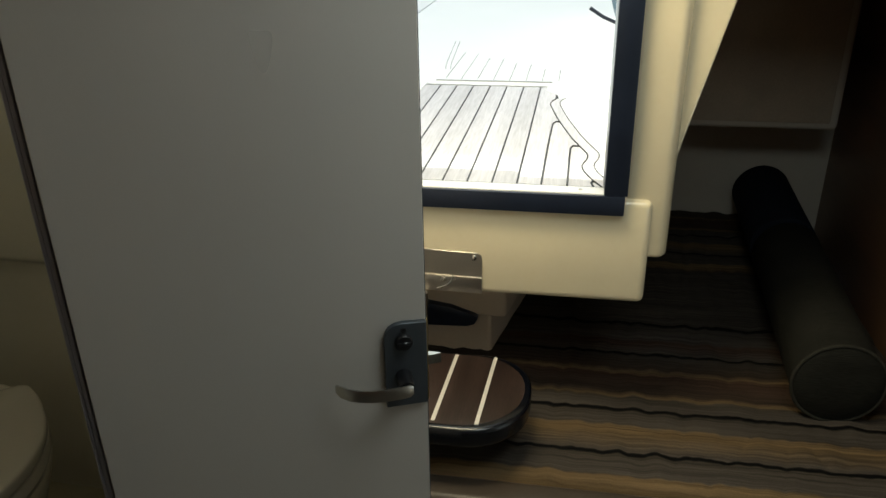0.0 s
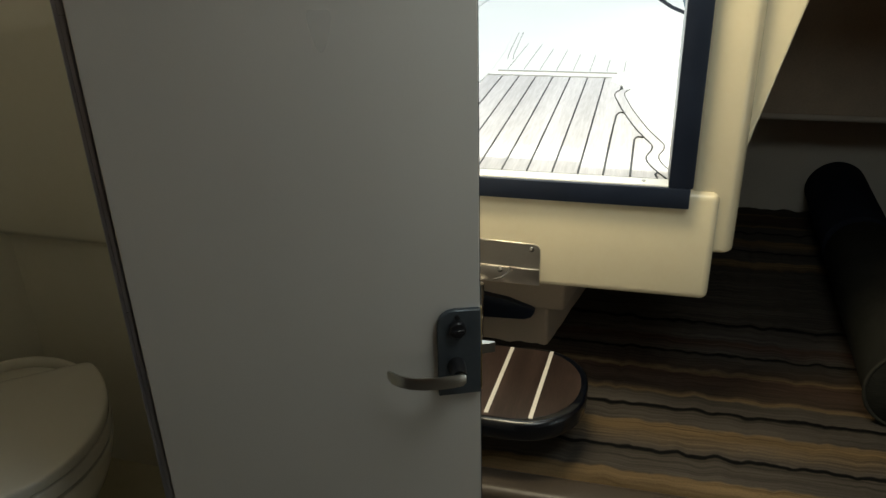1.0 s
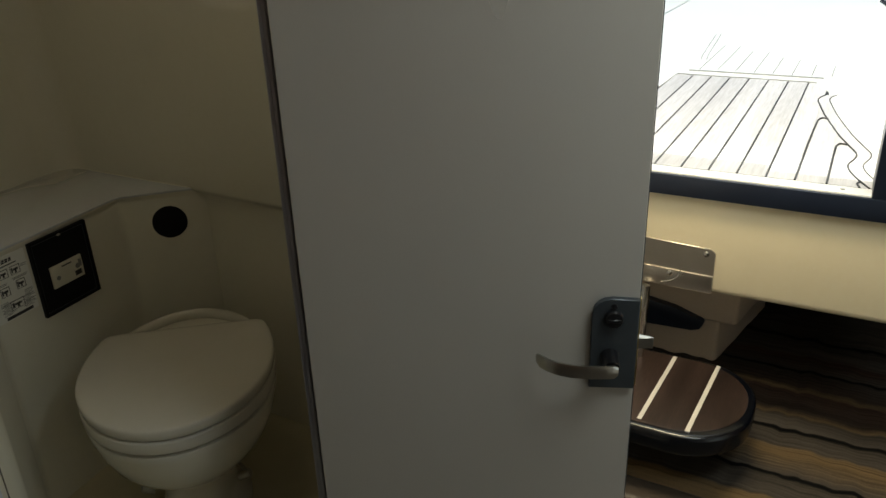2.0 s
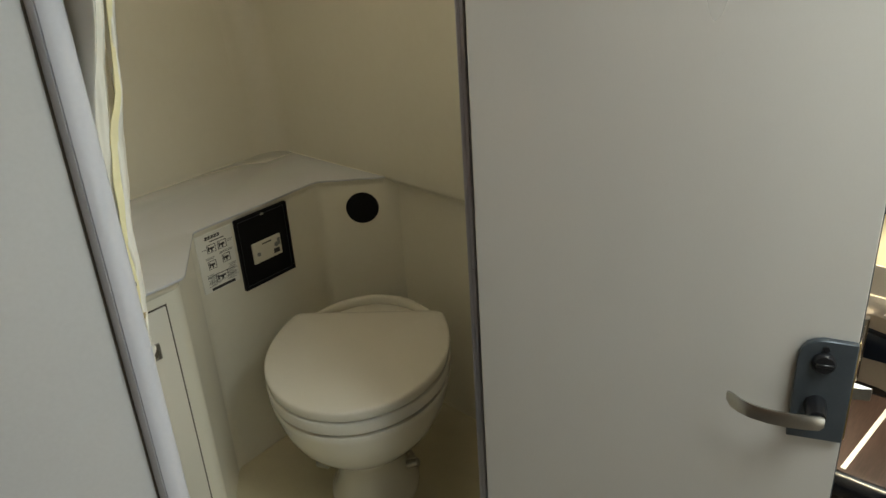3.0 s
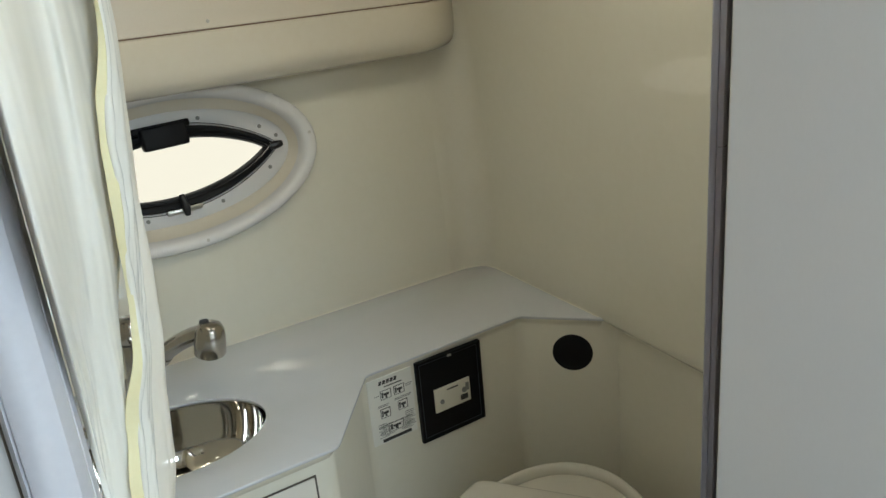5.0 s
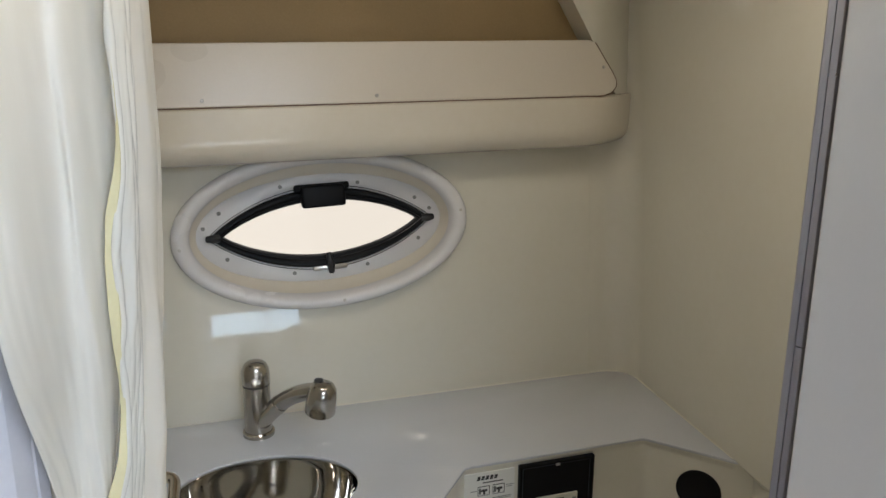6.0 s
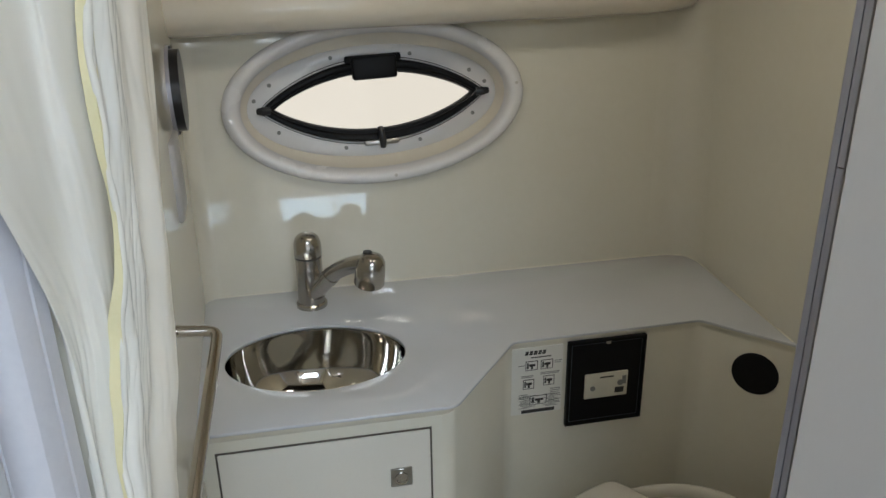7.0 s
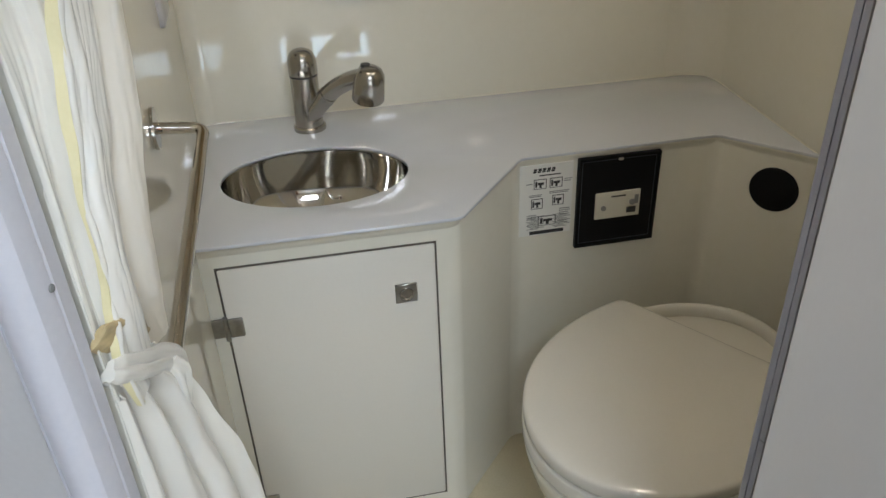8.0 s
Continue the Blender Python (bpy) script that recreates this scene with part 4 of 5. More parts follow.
LEFT = [(1.76, bh(0.002, -0.002), (-0.136, 0.042)), (1.35, bh(0.002, -0.002), (-0.148, 0.050)), (1.24, bh(0.002, -0.002), (-0.158, 0.062)), (1.16, bh(0.002, -0.002), (-0.168, 0.072)), (1.10, bh(0.002, -0.002), (-0.176, 0.081)), (1.05, bh(0.002, -0.002), (-0.183, 0.086)),
        (1.00, bh(0.002, -0.002), (-0.190, 0.083)), (0.95, bh(0.002, -0.002), (-0.195, 0.080)), (0.90, bh(0.002, -0.001), (-0.197, 0.080)), (0.850, bh(0.002, 0.0), (-0.198, 0.084))]
LOWER = [(0.850, bh(0.002, 0.0), (-0.200, 0.125)), (0.80, bh(0.002, 0.0), (-0.194, 0.165)), (0.74, bh(0.001, 0.0), (-0.182, 0.180)), (0.66, bh(-0.001, 0.0), (-0.168, 0.195)), (0.58, bh(-0.003, 0.0), (-0.160, 0.205)), (0.3, bh(-0.003, 0.0), (-0.140, 0.215)), (0.035, bh(-0.003, 0.0), (-0.125, 0.215))]


def drape(rows, u0, u1, folds, amp, shift, seed, nu=110, nv=150, side=1, bulge=None, waver=0.0, pucker=0.0, lumps=1.0):
    """A hanging cloth between two edge lines, with folds that drift on the way down."""
    zs = [r[0] for r in rows]
    bm = bmesh.new()
    grid = []
    for j in range(nv):
        v = j / (nv - 1)
        z = zs[0] + (zs[-1] - zs[0]) * v
        k = max(i for i in range(len(zs) - 1) if zs[i] >= z - 1e-9)
        f = (zs[k] - z) / (zs[k] - zs[k + 1])
        f = f * f * (3 - 2 * f) * 0.4 + f * 0.6
        l = Vector(rows[k][1]).lerp(Vector(rows[k + 1][1]), f)
        r = Vector(rows[k][2]).lerp(Vector(rows[k + 1][2]), f)
        wid = (r - l).length
        nrm = Vector((r.y - l.y, l.x - r.x)).normalized()
        row = []
        for i in range(nu):
            u = u0 + (u1 - u0) * i / (nu - 1)
            u += waver * (1 - u) * noise.noise((seed, z * 9, 3.0))
            n1 = noise.noise((u * 3 + seed, z * 1.6, seed))
            n2 = noise.noise((u * 7 + seed, z * 9, seed + 4))
            n3 = noise.noise((u * 2.5 + seed, z * 7 + u * 3, seed + 9))
            ph = 2 * math.pi * folds * (u + 0.07 * n1) + 1.6 * noise.noise((seed, z * 1.8, 2.0))
            a = amp * min(1, wid / 0.05) * (0.85 + 0.7 * n1)
            off = a * (math.sin(ph) + 0.2 * math.sin(2 * ph + 1)) * min(1, 0.35 + u * 6) + lumps * (0.0026 * n2 + 0.0085 * n3 + 0.0012 * noise.noise((u * 15 + seed, z * 22 + u * 9, seed + 2))) * min(1, u * 8) + shift
            if pucker:          # gathered hem with a line of stitching along its middle
                off += pucker * (noise.noise((u * 6 + seed, z * 19 + u * 12, 5.0)) + 0.35 * noise.noise((u * 5, z * 48 - u * 22, 8.0))) - 0.0009 * math.exp(-((u - 0.27) / 0.018) ** 2)
            p = l + (r - l) * u + nrm * off
            if bulge:
                k2 = min(1, max(0, (z - bulge[0]) / (bulge[1] - bulge[0])))
                w2 = u / 0.10 if u < 0.10 else 1 - (u - 0.10) / 0.90
                p.y -= bulge[2] * k2 * k2 * (3 - 2 * k2) * w2 * w2 * (3 - 2 * w2)
            row.append(bm.verts.new((max(p.x, -0.2065 - 0.1212 * max(0, p.y - 0.062)), p.y, z + 0.004 * n2)))
        grid.append(row)
    for a, b in zip(grid, grid[1:]):
        for i in range(nu - 1):
            bm.faces.new((a[i], a[i + 1], b[i + 1], b[i]))
    edge = [r[-1].co.copy() for r in grid] if side > 0 else [r[0].co.copy() for r in grid]
    # cloth thickness
    bmesh.ops.recalc_face_normals(bm, faces=bm.faces[:])
    return bm, edge


def cloth(ob):
    md = ob.modifiers.new("thickness", "SOLIDIFY")
    md.thickness, md.use_even_offset = 0.0014, False
    return ob


curtain = empty("shower_curtain", "white satin curtain with yellowed hems, knotted to the rail", "curtain", (-0.2, 0.15, 0.03))
b1, e1 = drape(ROWS, 0.0, 0.53, 1.35, 0.0050, 0.0055, 3.0, 90, 260, side=-1, waver=0.16, pucker=0.0012, lumps=0.5)
cloth(wpart("hem_strip", b1, SATIN, curtain, "puckered white satin hem with a stitched seam", smooth=80))
b4, e4 = drape(ROWS, 0.46, 1.0, 1.35, 0.0050, 0.0030, 3.0, lumps=0.5)
cloth(wpart("right_panel", b4, SHEER, curtain, "sheer cream cloth beside the hem", smooth=80))
b2, e2 = drape(LEFT, 0.0, 1.0, 1.7, 0.0090, -0.003, 7.0, bulge=(1.08, 1.30, 0.075), lumps=0.8)
cloth(wpart("left_panel", b2, SATIN, curtain, smooth=80))
b3, e3 = drape(LOWER, 0.0, 1.0, 3.2, 0.010, 0.0, 5.0, 120, 120, lumps=0.9)
cloth(wpart("lower_panel", b3, SATIN, curtain, smooth=80))


def hem(edge, width, seed, out):
    """A folded band of cloth along a wavering edge."""
    rows = []
    for p in edge:
        w = width * max(0.12, 0.55 + 1.5 * noise.noise((seed, p.z * 6, 1)))
        q = p + Vector((0.001, -0.0015 + 0.002 * noise.noise((seed, p.z * 16, 2)), 0))
        e = Vector((-0.90, -0.2, 0)) * out
        rows.append([q + e * w + Vector((0, 0.001, 0)), q + e * 0.001 + Vector((0, -0.001, 0)), q + Vector((0.0006, 0.003, 0)), q + e * w + Vector((0, 0.003, 0))])
    return loft(rows)


def piping(edge, seed):
    pts = [p + Vector((0.0004, -0.0006, 0)) + 0.0022 * Vector((noise.noise((seed, p.z * 26, 3)), noise.noise((seed, p.z * 22, 8)), 0)) for p in edge]
    return tube(pts, [0.0022 + 0.0013 * noise.noise((seed, p.z * 38, 5)) for p in pts], 8)


wpart("hem", hem(e1, 0.010, 1.0, 1), HEM, curtain, "pale yellow stained hem")
wpart("hem_fold", piping(e1, 4.0), SATIN, curtain, "puckered white hem fold", smooth=80)


def bundle(points, radii, seed, pleats=6, n=72):
    """Gathered cloth along a line: a thick roll with deep soft pleats that twist on the way."""
    P = [Vector(p) for p in points]
    rings = []
    fine = 10
    path, rad = [], []
    for i in range(len(P) - 1):
        for k in range(fine):
            f = k / fine
            g = f * f * (3 - 2 * f)
            path.append(P[i].lerp(P[i + 1], f))
            rad.append([radii[i][q] * (1 - g) + radii[i + 1][q] * g for q in range(2)])
    path.append(P[-1]), rad.append(radii[-1])
    for _ in range(3):
        path = [path[0]] + [(path[i - 1] + 2 * path[i] + path[i + 1]) / 4 for i in range(1, len(path) - 1)] + [path[-1]]
    for i, p in enumerate(path):
        t = (path[min(i + 1, len(path) - 1)] - path[max(i - 1, 0)]).normalized()
        side = Vector((0.45, -0.89, 0.05))
        side = (side - t * side.dot(t)).normalized()
        up = t.cross(side).normalized()
        ring = []
        for k in range(n):
            b = 2 * math.pi * k / n
            x = i / len(path)
            pl = 1 + 0.17 * math.sin(pleats * b + 2.2 * x + seed) + 0.10 * math.sin(3 * b - 3 * x + 2 * seed) + 0.12 * noise.noise((math.cos(b) * 1.3 + seed, math.sin(b) * 1.3, x * 3)) + 0.13 * noise.noise((math.cos(b) * 4 + seed, math.sin(b) * 4, x * 3.5)) + 0.05 * noise.noise((math.cos(b) * 9, math.sin(b) * 9 + seed, x * 7))
            ring.append(p + side * (rad[i][0] * pl * math.cos(b)) + up * (rad[i][1] * pl * math.sin(b)))
        rings.append(ring)
    return loft(rings)


# the cloth is drawn round behind the rail, over the front, and its end hangs out below
band = [(-0.2045, 0.052, 0.880), (-0.201, 0.060, 0.874), (-0.1965, 0.088, 0.855), (-0.197, 0.128, 0.829), (-0.196, 0.158, 0.806), (-0.197, 0.170, 0.785), (-0.201, 0.156, 0.774)]
wpart("knot", bundle(band, [(0.005, 0.009), (0.006, 0.012), (0.008, 0.013), (0.010, 0.014), (0.011, 0.014), (0.009, 0.012), (0.005, 0.009)], 1.0, 3), SATIN, curtain, "satin cloth wound into a knot", smooth=80)
# The tan holds both the stain and the shade inside the folded cloth.
wpart("stained_shaded_fold", bundle([(-0.2045, 0.054, 0.910), (-0.2015, 0.064, 0.903), (-0.1985, 0.086, 0.888), (-0.198, 0.116, 0.864)], [(0.003, 0.011), (0.004, 0.014), (0.004, 0.013), (0.003, 0.007)], 4.0, 3), TANC, curtain, "tan fold above the knot, stain and inner shade in its colour", smooth=80)
tail = [(-0.192, 0.134, 0.822), (-0.190, 0.140, 0.804), (-0.191, 0.140, 0.782), (-0.194, 0.146, 0.752), (-0.198, 0.156, 0.715)]
wpart("knot_tail", bundle(tail, [(0.004, 0.008), (0.006, 0.012), (0.005, 0.011), (0.004, 0.009), (0.0015, 0.005)], 2.6, 5), SATIN, curtain, "loose satin end below the knot", smooth=80)

# ---------------------------------------------------------------- doorway trim and door
jt = [bh(0.032, -0.034), bh(0.032, -0.038), bh(0.030, -0.043), bh(0.0275, -0.0455), bh(0.0265, -0.043), bh(0.0255, -0.0458), bh(0.021, -0.0475), bh(0.014, -0.0475), bh(0.008, -0.045), bh(0.003, -0.040), bh(0.001, -0.034), bh(0.0, -0.024),
      bh(0.0022, -0.0225), bh(0.0, -0.021), bh(0.0, -0.009), bh(0.003, -0.005), bh(0.012, -0.005), bh(0.012, -0.034)]
jamb = empty("door_jamb", "white rounded pvc jamb trim around the head doorway", "trim", (J.x, J.y, 0), "structure")
wpart("profile", prism(jt, ZC, 1.645), TRIM, jamb, smooth=25)
wpart("seam", prism([bh(0.0345, -0.0348), bh(0.0345, -0.032), bh(0.0315, -0.032), bh(0.0315, -0.0348)], ZC, 1.645), GAPM, jamb, "dark seam along the trim")
for z in (0.40, 0.968, 1.5):
    wpart("screw", lathe([(0.003, 0), (0.0026, 0.0012), (0.0005, 0.002)], 12, Matrix.Translation((*bh(0.0002, -0.0255), z)) @ frame_at((0, 0, 0), NB) @ pose(0, 0, 0, 90)), INKG, jamb, "small dark screw")

D = Vector((0.4408, -0.4932, 0))
DU = (D - H).normalized()
DM = frame_at((H.x, H.y, 0), DU)          # local x along the door, y into it, z up
DL = 0.4955
door = empty("door_head", "satin grey-beige toilet door standing wide open", "door", (H.x, H.y, 0.03))
wpart("leaf", boxm((-0.0028, 0.0, 0.03), (DL, 0.026, 1.63), 0.001, 1, DM), LAM, door)
wpart("edge_band", boxm((DL - 0.0005, 0.002, 0.032), (DL + 0.0015, 0.024, 1.628), 0, m=DM), PLATE, door, "dark edge band on the leaf")
HM = DM @ Matrix.Translation((0, 0.010, 0))          # the hinge sits back from the face of the leaf
wpart("gasket", boxm((-0.0090, 0.0115, 0.03), (-0.0030, 0.0135, 1.63), 0, 1, HM), DARKG, door, "dark gasket at the bottom of the hinge gap")
wpart("hinge_frame", prism([(-0.0205, 0.0012), (-0.0193, 0.0), (-0.0148, 0.0), (-0.0148, 0.03), (-0.0205, 0.03)], 0.0, 1.645, 0, 1, HM), STRIPM, door, "pale grey fixed hinge post")
for z0, z1 in ((0.03, 0.42), (0.4208, 0.810), (0.8108, 1.22), (1.2208, 1.63)):
    wpart("hinge_leaf", prism([(-0.0143, 0.0002), (-0.0100, 0.0002), (-0.0094, 0.0008), (-0.0090, 0.0036), (-0.0143, 0.0036)], z0, z1, 0, 1, HM), STRIPM, door, "grey piano hinge leaf")
    wpart("hinge_knuckle", prism([(-0.0096, 0.0042), (-0.0090, 0.0042), (-0.0088, 0.0114), (-0.0096, 0.0114)], z0, z1, 0, 1, HM), STRIPM, door, "grey hinge knuckle strip")
wpart("hinge_backing", boxm((-0.0150, 0.0030, 0.03), (-0.0094, 0.0118, 1.63), 0, 1, HM), DARKG, door, "dark backing behind the hinge")
LM = DM @ Matrix.Translation((-0.0075, 0, 0))          # the lock set on the leaf
lock = [(0.4355, 0.622), (0.5025, 0.622), (0.5025, 0.7715), (0.464, 0.7735), (0.453, 0.7715), (0.444, 0.7665), (0.4385, 0.7585), (0.436, 0.7485), (0.4355, 0.737)]
XZ = Matrix(((1, 0, 0, 0), (0, 0, 1, 0), (0, 1, 0, 0), (0, 0, 0, 1)))
handle_set = wpart("lock_plate", prism(lock, -0.010, 0.0, 0.0012, 1, LM @ XZ), PLATE, door, "dark grey lock plate")


def dsub(name, bm, m, label=""):
    ob = part(name, bm, m, None, label)
    ob.parent = handle_set
    ob.matrix_parent_inverse = Matrix.Identity(4)
    return ob


handle_set.name = "lock_plate"
dsub("thumb_turn", lathe([(0.014, 0.0), (0.014, 0.006), (0.012, 0.009), (0.0005, 0.010)], 24, LM @ pose(0.4660, -0.010, 0.7425, 90)), BLACKP, "black privacy thumb turn")
dsub("thumb_bar", boxm((0.4560, -0.0215, 0.7400), (0.4760, -0.018, 0.7450), 0.001, 1, LM), BLACKP)
dsub("plate_screw", lathe([(0.0045, 0), (0.004, 0.002), (0.0005, 0.002)], 14, LM @ pose(0.4665, -0.010, 0.7615, 90)), BLACKP)
dsub("boss", lathe([(0.014, 0), (0.013, 0.016), (0.011, 0.036)], 24, LM @ pose(0.464, -0.008, 0.678, 90)), BLACKP, "black lever boss")
lev = []
for u, off in ((0.472, 0.046), (0.467, 0.0485), (0.453, 0.051), (0.432, 0.0525), (0.408, 0.0515), (0.388, 0.047), (0.373, 0.040), (0.362, 0.031), (0.357, 0.024)):
    lev.append((u, off))
lrings = []
for i, (u, off) in enumerate(lev):
    h = 0.0105 if 0 < i < len(lev) - 1 else 0.007
    t = 0.0022
    a, b = lev[max(i - 1, 0)], lev[min(i + 1, len(lev) - 1)]
    du, do = b[0] - a[0], b[1] - a[1]
    ln = math.hypot(du, do)
    nu_, no = -do / ln, du / ln
    zc = 0.6755 + 0.006 * (i / 8) ** 2
    lrings.append([LM @ Vector((u + nu_ * s * t, -(off + no * s * t), zc + q * h)) for s, q in ((1, -0.8), (1, 0.8), (0.6, 1), (-0.6, 1), (-1, 0.8), (-1, -0.8), (-0.6, -1), (0.6, -1))])
dsub("lever", loft(lrings), LEVERM, "curved satin steel lever")
wpart("edge_plate", boxm((DL + 0.001, -0.0008, 0.622), (DL + 0.003, 0.022, 0.770), 0.0005, 1, DM), BRASS, door, "thin brass edge plate")
wpart("latch_bolt", prism([(DL, 0.006), (DL + 0.026, 0.008), (DL + 0.026, 0.011), (DL, 0.022)], 0.682, 0.700, 0.0008, 1, DM), HINGEM, door, "bevelled steel latch bolt")

# ---------------------------------------------------------------- main cabin shell
single("floor_cabin", boxm((-1.75, -1.85, ZC - 0.08), (1.2, 0.35, ZC)), CARPET, "brown carpeted cabin floor", "floor", "structure")
HX0, HX1, HY0, HY1 = -0.10, 0.50, -1.35, -0.75
single("ceiling_cabin", fill_holes([(-1.82, -1.92), (1.2, -1.92), (1.2, 0.4), (-1.82, 0.4)], [[(HX0, HY0), (HX1, HY0), (HX1, HY1), (HX0, HY1)]], ZT, ZT + 0.06), LINER, "beige lined cabin ceiling with one deck hatch cut through it", "ceiling", "structure")
single("wall_cabin_fore", boxm((-1.8, -1.85, ZC), (-1.75, 0.35, ZT)), WOODD, "dark wood bulkhead at the fore end", "wall", "structure")
WZ, WX = (0.385, 0.575), (0.015, 0.525)
single("wall_cabin_side", fill_holes([(-1.75, ZC), (1.3, ZC), (1.3, ZT), (-1.75, ZT)], [[(WX[0], WZ[0]), (WX[1], WZ[0]), (WX[1], WZ[1]), (WX[0], WZ[1])]], -1.85, -1.79, m=XZ), WALLP, "pale cabin side wall with a low hull window", "wall", "structure")
win = empty("window_1", "low rectangular hull window with one mullion", "window", (0.27, -1.8, 0.40), "structure")
wpart("window_frame", fill_holes([(WX[0] - 0.02, WZ[0] - 0.02), (WX[1] + 0.02, WZ[0] - 0.02), (WX[1] + 0.02, WZ[1] + 0.02), (WX[0] - 0.02, WZ[1] + 0.02)], [[(WX[0] + 0.004, WZ[0] + 0.004), (WX[1] - 0.004, WZ[0] + 0.004), (WX[1] - 0.004, WZ[1] - 0.004), (WX[0] + 0.004, WZ[1] - 0.004)]], -1.795, -1.775, m=XZ), TRIM, win)
wpart("mullion", boxm((0.322, -1.825, WZ[0]), (0.337, -1.785, WZ[1])), TRIM, win)
# Unseen frame added round the fill lamp; no opening is cut above it.
single("added_hatch_frame", fill_holes([(0.60, -0.70), (0.90, -0.70), (0.90, -0.16), (0.60, -0.16)], [[(0.63, -0.67), (0.87, -0.67), (0.87, -0.19), (0.63, -0.19)]], ZT - 0.014, ZT - 0.0005, 0.003), TRIM, "added white frame round the fill lamp, as an unseen sliding hatch", "hatch", "structure")
hatch = empty("window_2", "white framed deck hatch open to the sky", "hatch", (0.20, -1.05, ZT), "structure")
wpart("hatch_frame", fill_holes([(HX0 - 0.03, HY0 - 0.03), (HX1 + 0.03, HY0 - 0.03), (HX1 + 0.03, HY1 + 0.03), (HX0 - 0.03, HY1 + 0.03)], [[(HX0 + 0.006, HY0 + 0.006), (HX1 - 0.006, HY0 + 0.006), (HX1 - 0.006, HY1 - 0.006), (HX0 + 0.006, HY1 - 0.006)]], ZT - 0.012, ZT + 0.004, 0.002), TRIM, hatch)

# ---------------------------------------------------------------- companionway
comp = empty("companionway", "cream moulded companionway surround with a navy frame", "doorway", (1.12, -0.6, 0.45), "structure")
wpart("sill_block", boxm((1.117, -0.889, 0.455), (1.30, -0.16, 0.722), 0.018, 4), SILL, comp, "thick cream moulded sill block")
post = [(1.132, -0.826), (1.132, -0.918), (1.15, -0.933), (1.24, -0.938), (1.24, -0.826)]
wpart("post", prism(post, 0.572, ZT, 0.014, 3), SILL, comp, "rounded cream moulded post")
wpart("post_left", boxm((1.132, -0.20, 0.572), (1.24, -0.10, ZT), 0.014, 3), GELW, comp, "rounded cream moulded post")
gus = prism([(-0.925, 0.80), (-0.925, ZT), (-1.172, ZT), (-0.934, 0.815)], 1.165, 1.185, 0.006, 2, Matrix(((0, 0, 1, 0), (1, 0, 0, 0), (0, 1, 0, 0), (0, 0, 0, 1))))
wpart("gusset", gus, SILL, comp, "sloping cream liner beside the post")
wpart("frame_bottom", boxm((1.098, -0.823, 0.689), (1.20, -0.17, 0.7365), 0.003, 2), NAVY, comp, "dark navy bottom rail")
wpart("frame_side", boxm((1.100, -0.828, 0.7365), (1.20, -0.775, ZT), 0.003, 2), NAVY, comp, "dark navy side rail")
wpart("frame_side", boxm((1.100, -0.22, 0.7365), (1.20, -0.17, ZT), 0.003, 2), NAVY, comp, "dark navy side rail")
wpart("threshold", boxm((1.106, -0.822, 0.70), (1.150, -0.16, 0.740), 0.002, 2), DECKW, comp, "white threshold strip")
wpart("threshold_screw", lathe([(0.005, 0), (0.004, 0.002), (0.0005, 0.0025)], 14, Matrix.Translation((1.128, -0.722, 0.740))), STEEL, comp)
br = empty("step_bracket", "stainless steel bracket plate screwed to the sill", "bracket", (1.115, -0.4, 0.5))
bp = [(-0.18, 0.508), (-0.496, 0.500), (-0.496, 0.555), (-0.493, 0.562), (-0.485, 0.568), (-0.18, 0.580)]
YZ = Matrix(((0, 0, 1, 0), (1, 0, 0, 0), (0, 1, 0, 0), (0, 0, 0, 1)))
wpart("plate", prism(bp, 1.1125, 1.1172, 0.0008, 1, YZ), STEEL, br)
wpart("lip", prism([(-0.18, 0.463), (-0.4965, 0.460), (-0.4965, 0.503), (-0.18, 0.511)], 1.107, 1.1172, 0.002, 2, YZ), STEEL, br, "folded lower lip")
wpart("fold", tube(arc([(1.1068, -0.424, 0.507), (1.1068, -0.421, 0.494), (1.1068, -0.412, 0.483), (1.1068, -0.399, 0.475), (1.1068, -0.383, 0.470)], 0.01, 4), 0.0016, 8), CHROME, br, "bright curved fold in the lip")
for y, z, xx in ((-0.400, 0.496, 1.107), (-0.476, 0.555, 1.1125), (-0.25, 0.555, 1.1125)):
    wpart("screw", lathe([(0.0075, 0), (0.0065, 0.003), (0.0005, 0.0045)], 18, pose(xx, y, z, 0, -90)), CHROME, br, "domed steel screw")
step = empty("step", "walnut boat step with white inlays and black rubber edge", "step", (0.95, -0.38, 0.22))


def step_loop(g):
    x0, x1, y0, y1 = 0.814 - g, 1.138 + g, -0.634 - g, -0.10 + g
    out = []
    for cx, cy, r, a0 in ((x0 + 0.15, y0 + 0.15, 0.15 , 180), (x1 - 0.13, y0 + 0.13, 0.13, 270), (x1 - 0.13, y1 - 0.13, 0.13, 0), (x0 + 0.15, y1 - 0.15, 0.15, 90)):
        for k in range(9):
            t = radians(a0 + 90 * k / 8)
            out.append((cx + r * math.cos(t), cy + r * math.sin(t)))
    return out


wpart("rubber_edge", prism(step_loop(0.0), 0.212, 0.2655, 0.012, 3), STEPR, step, "thick black rubber rim")
wpart("tread", prism(step_loop(-0.016), 0.25, 0.2675, 0.001, 1), WALNUT, step, "dark walnut tread")
for y in (-0.533, -0.4315, -0.33, -0.2285):
    sl = 0.05
    wpart("inlay", prism([(0.838, y + sl * 0.2), (0.838, y + 0.0095 + sl * 0.2), (1.120, y + 0.0095 - sl * 0.1), (1.120, y - sl * 0.1)], 0.262, 0.2682), HOLLY, step, "pale holly inlay strip")
wpart("strut", tube([(1.095, -0.352, 0.46), (1.09, -0.35, 0.255)], 0.010, 14), CHROME, step, "steel support strut")

